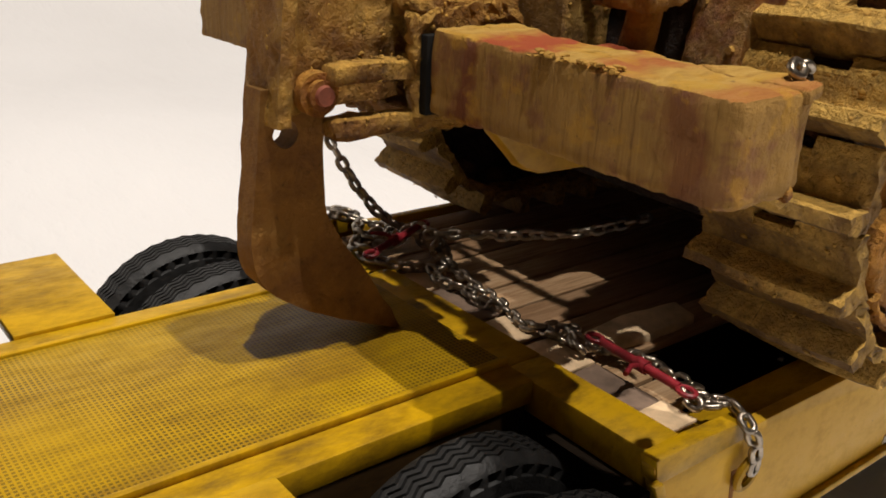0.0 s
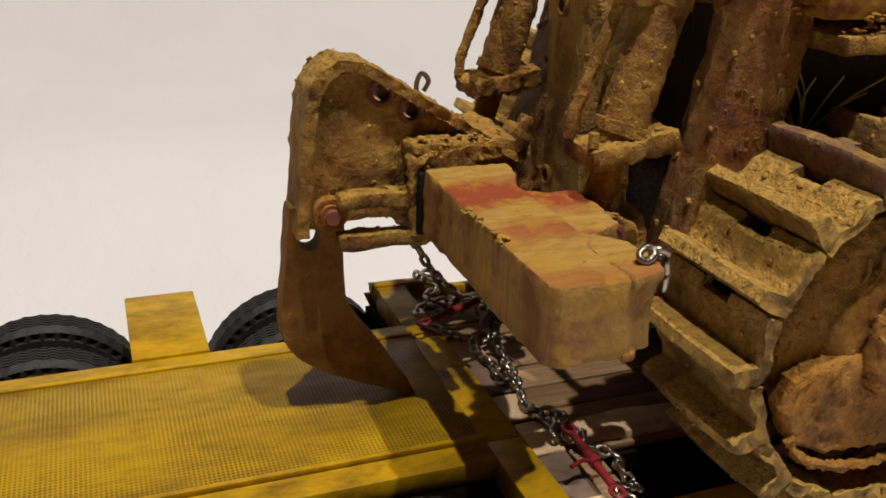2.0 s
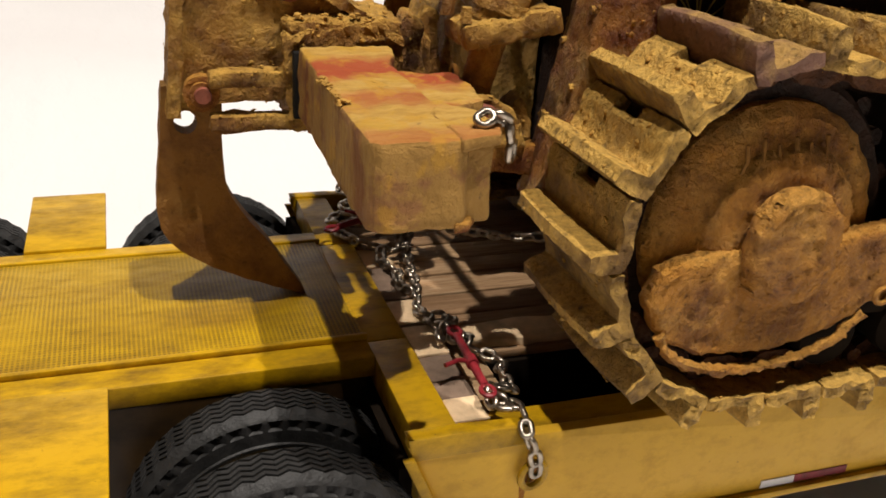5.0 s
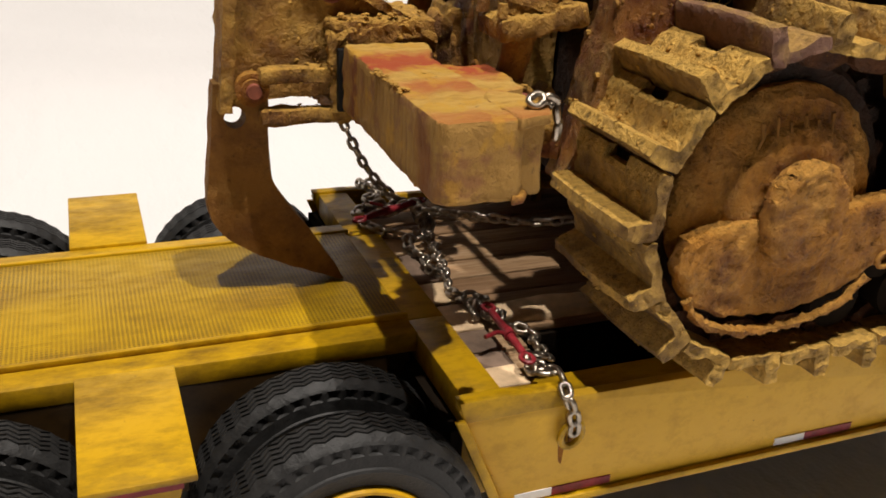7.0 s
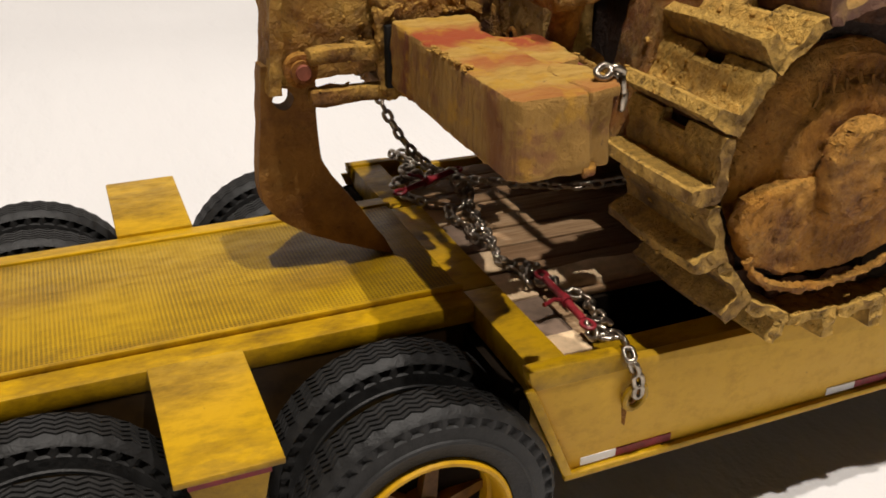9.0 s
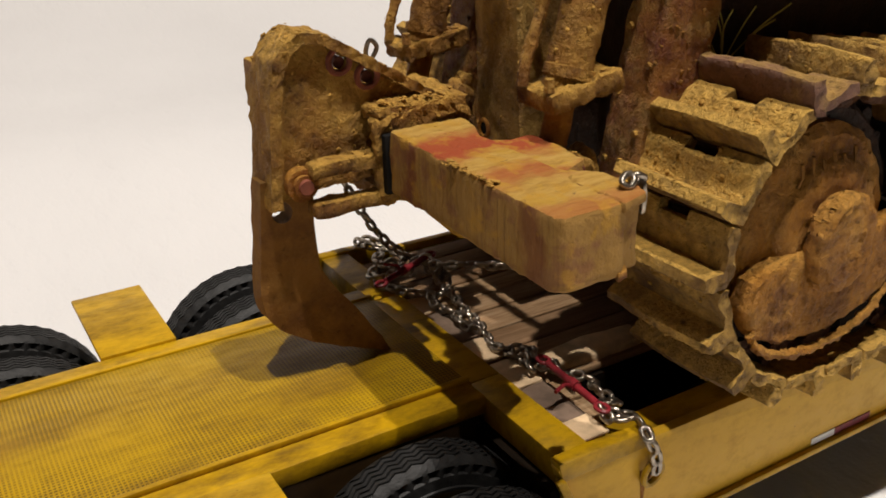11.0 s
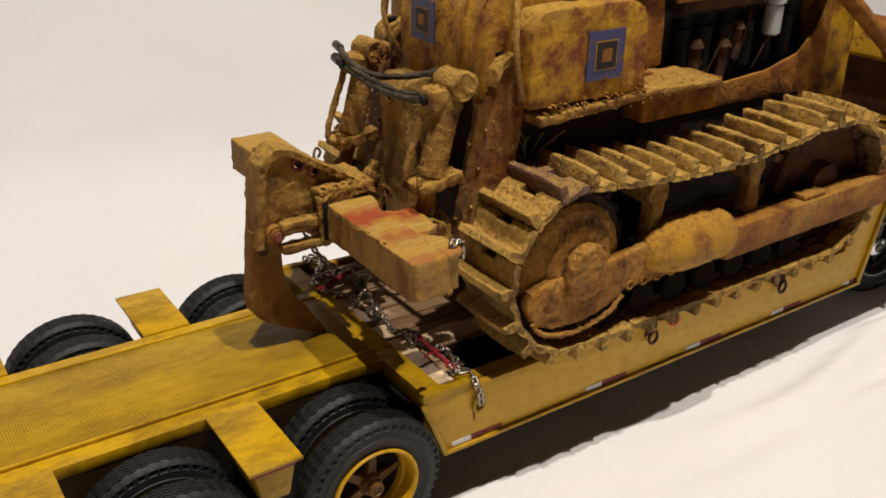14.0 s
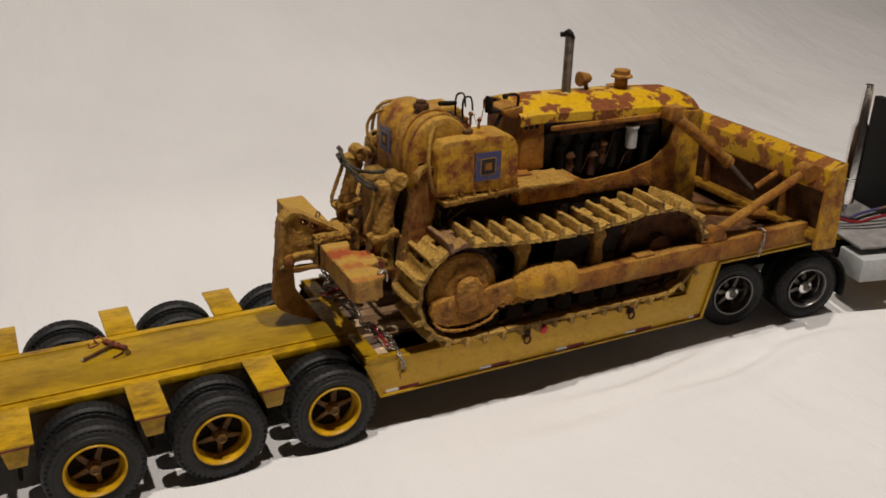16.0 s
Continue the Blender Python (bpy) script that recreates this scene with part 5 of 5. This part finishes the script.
# ---- loose mud on the bulldozer ----
def clods(owner, mats, per_m2, sizes, name="mud", skip=(), mat=None):
    """Crumbs of dried mud stuck to all that carries these materials, as one mesh."""
    rnd = np.random.RandomState(4)
    bm = BM()
    bmesh.ops.create_icosphere(bm, subdivisions=1, radius=1.0)
    bv = np.array([v.co[:] for v in bm.verts])
    bf = np.array([[v.index for v in f.verts] for f in bm.faces])
    bm.free()
    verts, faces, count = [], [], 0
    bpy.context.view_layer.update()
    for ob in owner.children_recursive:
        if ob.type != "MESH" or ob.data.materials[0] not in mats or ob.name.split(".")[0] in skip:
            continue
        me, mw = ob.data, np.array(ob.matrix_world)
        n = len(me.polygons)
        area, cen, nor = np.empty(n), np.empty(3 * n), np.empty(3 * n)
        me.polygons.foreach_get("area", area), me.polygons.foreach_get("center", cen), me.polygons.foreach_get("normal", nor)
        cen, nor = cen.reshape(-1, 3) @ mw[:3, :3].T + mw[:3, 3], nor.reshape(-1, 3) @ mw[:3, :3].T
        weight = area / S ** 2 * (0.55 + 0.75 * np.clip(nor[:, 2], 0, 1))
        clump = np.array([max(0.0, noise.noise(Vector(c / S) * 3.0) + 0.25) for c in cen])
        weight = weight * (0.25 + 2.0 * clump)
        k = rnd.poisson(per_m2 * weight.sum())
        if not k:
            continue
        pick = rnd.choice(n, k, p=weight / weight.sum())
        for p in pick:
            r = sizes[0] + (sizes[1] - sizes[0]) * rnd.rand() ** 2.5
            spread = math.sqrt(area[p]) * 0.5
            c = cen[p] + rnd.uniform(-1, 1, 3) * spread * 0.6
            v = bv * (1 + rnd.uniform(-0.35, 0.35, (len(bv), 1))) * rnd.uniform(0.7, 1.7, 3) * r * S
            v = v - np.outer(v @ nor[p], nor[p]) * 0.7 + c
            verts.append(v), faces.append(bf + count)
            count += len(bv)
    me = bpy.data.meshes.new(name)
    me.from_pydata(np.concatenate(verts).tolist(), [], np.concatenate(faces).tolist())
    for p in me.polygons:
        p.use_smooth = True
    me.materials.append(mat or M_CLOD)
    ob = put(name, me, owner, None, "crumbs of dried tan mud")
    ob["kind"] = "stuff"
    return ob


clods(DOZER, {M_MUD, M_POST}, 1000, (0.002, 0.009))
clods(DOZER, {M_SHOE}, 700, (0.002, 0.010))
clods(DOZER, {M_MUDR, M_FINAL, M_SIDETANK, M_RUST}, 420, (0.002, 0.007), mat=M_CLOD2)
clods(DOZER, {M_POST2}, 800, (0.002, 0.009), mat=M_CLOD2)


def crust(owner, a, b, n, spread, sizes, mat=None):
    """Ragged ridge of mud along an edge from a to b."""
    rnd = random.Random(8)
    bm = BM()
    for k in range(n):
        p = V(*a).lerp(V(*b), rnd.random()) + V(*(rnd.gauss(0, spread) for _ in range(3)))
        r = rnd.uniform(*sizes)
        vs = bmesh.ops.create_icosphere(bm, subdivisions=1, radius=r, matrix=Matrix.Translation(p))["verts"]
        for v in vs:
            d = v.co - p
            v.co = p + V(d.x * rnd.uniform(0.7, 1.3), d.y * rnd.uniform(1.0, 2.2), d.z * rnd.uniform(0.4, 0.8))
    part("mud", caked(bm, 0.02, 0.004, 40, n), mat or M_CLOD, owner, "ridge of dried mud crumbs")["kind"] = "stuff"


crust(DOZER, (-0.200, 0.42, 2.284), (-0.206, 0.10, 2.284), 60, 0.006, (0.004, 0.011))
crust(DOZER, (-0.20, 0.93, 2.36), (0.12, 0.93, 2.365), 50, 0.012, (0.004, 0.013))
crust(DOZER, (1.10, 0.245, 2.865), (2.04, 0.245, 2.90), 130, 0.020, (0.004, 0.015), M_MUDR)
crust(DOZER, (0.98, 0.30, 2.92), (1.0, 0.66, 2.92), 50, 0.020, (0.004, 0.014), M_MUDR)
crust(DOZER, (1.07, 0.225, 2.79), (2.80, 0.225, 2.845), 90, 0.008, (0.003, 0.010), M_MUD)


# ---- chains and binders ----
def link_mesh(length=0.078, width=0.057, wire=0.0112):
    r, st = width / 2 - wire, length / 2 - width / 2
    pts = []
    for k in range(7):
        a = -math.pi / 2 + math.pi * k / 6
        pts.append((st + r * math.cos(a), r * math.sin(a), 0))
    for k in range(7):
        a = math.pi / 2 + math.pi * k / 6
        pts.append((-st + r * math.cos(a), r * math.sin(a), 0))
    bm = BM()
    tube(bm, pts, wire, 7, True)
    return mesh_of("link", bm, M_STEEL, 60)


LINK_MESH = link_mesh()


def links_along(owner, pts, pitch=0.051, wobble=0.10):
    line = bent(pts, 12)
    d = [0.0]
    for a, b in zip(line, line[1:]):
        d.append(d[-1] + (b - a).length)
    n = max(2, int(d[-1] / pitch))
    for k in range(n):
        s = d[-1] * (k + 0.5) / n
        j = max(i for i in range(len(d)) if d[i] <= s)
        j = min(j, len(line) - 2)
        u = (s - d[j]) / max(1e-6, d[j + 1] - d[j])
        p = line[j].lerp(line[j + 1], u)
        way = (line[j + 1] - line[j]).normalized()
        q = way.to_track_quat("X", "Z").to_matrix().to_4x4()
        roll = Matrix.Rotation(math.radians(45 + 90 * (k % 2)) + random.uniform(-wobble, wobble) * 2, 4, "X")
        m = Matrix.Translation(p + V(*(random.uniform(-1, 1) * 0.003 for _ in range(3)))) @ q @ roll
        put("link", LINK_MESH, owner, m)


def chain(at, label, lines, **kw):
    c = thing("chain", at, label, "chain", "tie-down chains")
    for pts in lines:
        links_along(c, pts, **kw)
    return c


chain((0.40, 0.40, 1.16), "silver tie-down chain with a slack loop over the trailer corner",
      [[(0.45, -0.045, 0.99), (0.44, -0.05, 1.08), (0.41, -0.03, 1.17), (0.42, 0.04, 1.205), (0.40, 0.10, 1.205), (0.36, 0.16, 1.20)],
       [(0.45, 0.19, 1.185), (0.46, 0.27, 1.175), (0.47, 0.36, 1.17), (0.50, 0.43, 1.165), (0.43, 0.48, 1.18), (0.40, 0.54, 1.185), (0.42, 0.59, 1.19), (0.33, 0.57, 1.20)],
       [(0.30, 0.57, 1.20), (0.33, 0.65, 1.205), (0.39, 0.70, 1.20), (0.40, 0.77, 1.185), (0.33, 0.79, 1.18), (0.31, 0.72, 1.19), (0.36, 0.64, 1.20), (0.38, 0.56, 1.21)],
       [(0.44, 0.20, 1.20), (0.37, 0.20, 1.21), (0.34, 0.12, 1.20), (0.40, 0.07, 1.205)]], wobble=0.35)
chain((0.40, 1.3, 1.16), "dark steel chain running up from the planks to the ripper",
      [[(0.33, 0.78, 1.19), (0.305, 0.86, 1.175), (0.325, 0.95, 1.165), (0.365, 1.09, 1.165), (0.38, 1.22, 1.165), (0.415, 1.40, 1.17), (0.425, 1.56, 1.19), (0.41, 1.72, 1.24), (0.31, 1.78, 1.31), (0.21, 1.81, 1.42), (0.12, 1.88, 1.60), (0.05, 1.95, 1.80), (0.02, 1.98, 2.02)]], wobble=0.2)
chain((0.9, 1.3, 1.16), "taut steel chain hooked to the rear of the bulldozer",
      [[(0.40, 1.62, 1.27), (0.54, 1.44, 1.30), (0.72, 1.29, 1.31), (0.92, 1.15, 1.33), (1.15, 1.02, 1.40)]], wobble=0.3)
chain((0.26, 1.6, 1.16), "tangled heap of steel chain on the plank ends",
      [[(0.33, 2.27, 1.20), (0.38, 2.20, 1.20), (0.36, 2.08, 1.20), (0.29, 1.97, 1.21), (0.22, 1.88, 1.21), (0.16, 1.80, 1.21), (0.14, 1.70, 1.20), (0.17, 1.60, 1.20), (0.22, 1.53, 1.19), (0.30, 1.49, 1.18), (0.36, 1.44, 1.18), (0.43, 1.50, 1.19), (0.47, 1.60, 1.22), (0.42, 1.66, 1.25)],
       [(0.27, 2.24, 1.21), (0.30, 2.12, 1.22), (0.38, 2.02, 1.20), (0.40, 1.90, 1.21), (0.33, 1.80, 1.23), (0.24, 1.74, 1.24), (0.19, 1.83, 1.25), (0.26, 1.92, 1.25)],
       [(0.20, 1.72, 1.22), (0.27, 1.66, 1.24), (0.35, 1.70, 1.26), (0.43, 1.68, 1.27), (0.44, 1.58, 1.26), (0.38, 1.54, 1.24)],
       [(0.15, 1.66, 1.24), (0.12, 1.74, 1.23), (0.18, 1.80, 1.23), (0.28, 1.78, 1.26)],
       [(0.30, 1.44, 1.20), (0.27, 1.33, 1.185), (0.31, 1.22, 1.18), (0.29, 1.12, 1.175), (0.32, 1.02, 1.175)]], wobble=0.6)


def binder(p, q):
    """Ratchet binder: two red barrels, a collar, a handle and an eye at each end."""
    p, q = Vector(p), Vector(q)
    d = (q - p).normalized()
    side = d.cross(V(0, 0, 1)).normalized()
    n = (q - p).length
    b = thing("chain_binder", (p + q) / 2 - V(0, 0, 0.03), "red-painted ratchet binder tightening a steel chain", "load binder", "chain binders")
    part("barrel", cyl(BM(), p + d * 0.06, p + d * n * 0.50, 0.015, 0.017, 14), M_RED, b)
    part("barrel", cyl(BM(), p + d * n * 0.50, q - d * 0.06, 0.017, 0.015, 14), M_RED, b)
    part("collar", cyl(BM(), p + d * n * 0.42, p + d * n * 0.52, 0.024, 0.024, 14), M_RED, b)
    mid = p + d * n * 0.47
    part("handle", tube(BM(), [mid, mid + side * -0.05 + V(0, 0, 0.012), mid + side * -0.11 + d * -0.03 + V(0, 0, 0.015)], 0.009, 7), M_RED, b)
    for e, s in ((p, 1), (q, -1)):
        ring = [e + d * s * 0.03 + d * 0.032 * math.cos(a) + side * 0.024 * math.sin(a) for a in np.linspace(0, 2 * math.pi, 15)[:-1]]
        part("eye", tube(BM(), ring, 0.009, 7, True), M_RED, b)


binder((0.335, 0.13, 1.225), (0.355, 0.60, 1.235))
binder((0.06, 1.56, 1.26), (0.48, 1.72, 1.28))

# links round the end of the ripper beam, and on the push arm
chain((0.17, -0.02, 2.28), "short bright chain looped over the beam end", [[(0.10, -0.15, 2.300), (0.15, -0.13, 2.315), (0.20, -0.12, 2.285), (0.215, -0.115, 2.23), (0.215, -0.11, 2.18)]])
chain((5.62, -0.21, 1.7), "short chain hanging over the push arm", [[(5.55, 0.0, 1.90), (5.62, -0.14, 1.92), (5.63, -0.215, 1.86), (5.62, -0.22, 1.70), (5.58, -0.22, 1.55)]])


# ---- drawbar tool left on the deck ----
def deck_tool():
    t = thing("tow_hook", (-2.55, 1.35, 1.207), "rust-red tow hook with loose wire lying on the deck plate", "tow hook")
    a, b = V(-2.83, 1.19, 1.235), V(-2.46, 1.385, 1.25)
    part("bar", caked(cyl(BM(), a, b, 0.019, 0.017, 12), 0.05, 0.005, 12, 1), M_RUST, t)
    part("bar_tip", cyl(BM(), a - (b - a).normalized() * 0.012, a, 0.017, 0.019, 12), M_GREY, t, "bare metal tip")
    c, d = V(-2.56, 1.52, 1.24), V(-2.36, 1.25, 1.24)
    bm = BM()
    cyl(bm, c, d, 0.024, seg=12)
    for u in (0.1, 0.35, 0.6, 0.9):
        p = c.lerp(d, u)
        w = (d - c).normalized()
        cyl(bm, p - w * 0.020, p + w * 0.020, 0.035, seg=12)
    part("crosshead", caked(bm, 0.04, 0.010, 12, 2), M_REDRUST, t)
    bm = BM()
    tube(bm, bent([c, (-2.60, 1.60, 1.27), (-2.66, 1.58, 1.24), (-2.62, 1.52, 1.22), (-2.68, 1.48, 1.22), (-2.72, 1.46, 1.22), (-2.73, 1.51, 1.25)], 5), 0.009, 6)
    part("wire", bm, M_REDRUST, t)
    bm = BM()
    tube(bm, bent([d, (-2.33, 1.18, 1.22), (-2.38, 1.15, 1.22), (-2.36, 1.22, 1.24), (-2.46, 1.17, 1.22), (-2.52, 1.14, 1.22)], 5), 0.009, 6)
    part("wire", bm, M_RUST, t)


deck_tool()


# ---- dry grass caught in the bulldozer ----
def tuft(at, tips, label):
    bm = BM()
    for tip in tips:
        a, b = Vector(at), Vector(tip)
        mid = (a + b) / 2 + V(random.uniform(-0.03, 0.03), 0, 0.03)
        tube(bm, bent([a, mid, b], 5), 0.0035, 4)
    whole("dry_grass", bm, M_GRASS, label, "dry grass", "grass tufts")


tuft((1.14, 0.46, 2.42), [(1.08, 0.46, 2.68), (0.96, 0.50, 2.72), (1.05, 0.42, 2.63), (1.24, 0.40, 2.66), (1.34, 0.38, 2.60), (1.40, 0.36, 2.66), (0.98, 0.46, 2.56), (1.11, 0.40, 2.66)], "thin dry grass stems caught above the track")
tuft((1.72, 0.72, 3.50), [(1.68, 0.72, 3.68), (1.78, 0.70, 3.72), (1.74, 0.66, 3.70), (1.64, 0.70, 3.66), (1.80, 0.74, 3.64)], "thin dry grass stems beside the seat")


bm = BM()
for k in range(6):
    x = 1.03 + 0.06 * k
    tube(bm, [(x, -0.07, 2.07), (x + 0.004, -0.085, 2.12), (x - 0.004, -0.08, 2.17 + 0.02 * (k % 2))], 0.007, 5)
part("mud", caked(bm, 0.02, 0.008, 20, 4), M_CLOD2, DOZER, "thin muddy bristles above the final drive")["kind"] = "stuff"


# ---- tractor in front ----
def tractor():
    t = thing("semi_truck", (7.4, CY, GROUND), "yellow and black scale-model semi truck coupled to the trailer", "truck")
    rim, hub = rim_mesh(mat=M_TRIM), spider_mesh(6, M_STACK)
    for x in (5.72, 6.92):
        axle_wheels(t, x, ((0.13, 0), (0.43, 0), (2 * CY - 0.43, 1), (2 * CY - 0.13, 1)), rim=rim, hub=hub, hub_label="dark steel hub")
        part("axle", cyl(BM(), (x, 0.08, 0.69), (x, 2 * CY - 0.08, 0.685), 0.07), M_BLACK, t)
        for y, s in ((0.02, -1), (2 * CY - 0.02, 1)):
            bm = BM()
            lathe(bm, [(0.10, s * 0.0), (0.10, s * 0.03), (0.06, s * 0.05), (0.02, s * 0.055)][:: (1 if s > 0 else -1)], (x, y + 0.08 * -s, 0.685), "y", 16)
            part("hub_cap", bm, M_CHROME, t, "bright chrome hub cap")
    for y in (0.62, 1.52):
        part("frame_rail", box(BM(), 5.0, 12.0, y, y + 0.1, 0.85, 1.10), M_BLACK, t)
    part("fifth_wheel", box(BM(), 5.6, 6.9, 0.7, 1.54, 1.12, 1.40, 0.03), M_BLACK, t)
    for y0, y1 in ((-0.02, 0.58), (1.66, 2.26)):
        bm = BM()
        arc = [(6.92 + 0.60 * math.cos(a), 0.685 + 0.60 * math.sin(a)) for a in np.linspace(math.radians(-15), math.radians(55), 9)]
        arc += [(6.92 + 0.57 * math.cos(a), 0.685 + 0.57 * math.sin(a)) for a in np.linspace(math.radians(55), math.radians(-15), 9)]
        prism(bm, arc, "y", y0, y1)
        part("mudguard", bm, M_BLACK, t)
    part("deck_plate", box(BM(), 7.75, 9.3, 0.1, 2.14, 1.20, 1.24, 0.008), M_PLATE, t, "dull grey deck plate behind the cab")
    for y0, y1 in ((-0.05, 0.50), (1.74, 2.29)):
        part("tool_box", box(BM(), 7.72, 8.50, y0, y1, 0.74, 1.10, 0.02), M_GREY, t, "smooth grey tool box")
        bm = BM()
        lathe(bm, [(0.26, 8.60), (0.28, 8.64), (0.28, 10.2), (0.26, 10.25)], (0, (y0 + y1) / 2, 0.70), "x", 28)
        part("fuel_tank", bm, M_CABYEL, t, "yellow round fuel tank")
    bm = BM()
    box(bm, 10.5, 12.6, 0.05, 2.19, 1.15, 3.5, 0.06)
    part("cab", bm, M_CABYEL, t, "yellow cab")
    part("headache_rack", box(BM(), 8.95, 9.08, 0.30, 1.95, 1.242, 3.0, 0.01), M_BLACK, t, "black upright panel behind the cab")
    for y in (1.14,):
        bm = BM()
        lathe(bm, [(0.05, 1.24), (0.05, 1.5), (0.125, 1.55), (0.125, 2.75), (0.08, 2.82), (0.07, 3.3), (0.06, 3.4)], (8.15, y, 0), "z", 20)
        part("exhaust_pipe", bm, M_CHROME, t, "tall chrome exhaust pipe")
        part("stack_clamp", tube(BM(), [(8.15 + 0.134 * math.cos(a), y + 0.134 * math.sin(a), 1.95) for a in np.linspace(0, 6.28, 17)[:-1]], 0.012, 6, True), M_CHROME, t)
    for k, m in enumerate((M_RED, M_BLACK, M_BLUE)):
        bm = BM()
        tube(bm, bent([(10.2, 0.7 + 0.12 * k, 1.7), (8.5, 0.7 + 0.12 * k, 1.45), (8.1, 0.75 + 0.1 * k, 1.36), (7.6, 0.8 + 0.1 * k, 1.5)], 6), 0.025, 7)
        part("air_line", bm, m, t)
    part("front_axle", cyl(BM(), (11.0, 0.12, 0.685), (11.0, 2 * CY - 0.12, 0.685), 0.07), M_BLACK, t)
    axle_wheels(t, 11.0, ((0.13, 0), (2 * CY - 0.13, 1)), rim=rim, hub=hub, hub_label="dark steel hub")
    # it stands at an angle to the trailer
    yaw = Matrix.Rotation(math.radians(-13), 4, "Z")
    t.location = (V(6.61, 1.23, 0) + yaw @ V(7.4 - 6.3, 0, 0)) * S + V(0, 0, GROUND * S)
    t.rotation_euler = (0, 0, math.radians(-13))


M_PLATE = plain("deck_grey", (0.22, 0.21, 0.20), 0.5, 0, 0.25, 6)
M_TRIM = plain("truck_rim", (0.22, 0.21, 0.20), 0.35, 0.9, 0.2)
M_CABYEL = plain("cab_yellow", (0.62, 0.36, 0.01), 0.3, 0, 0.12, 4)
tractor()
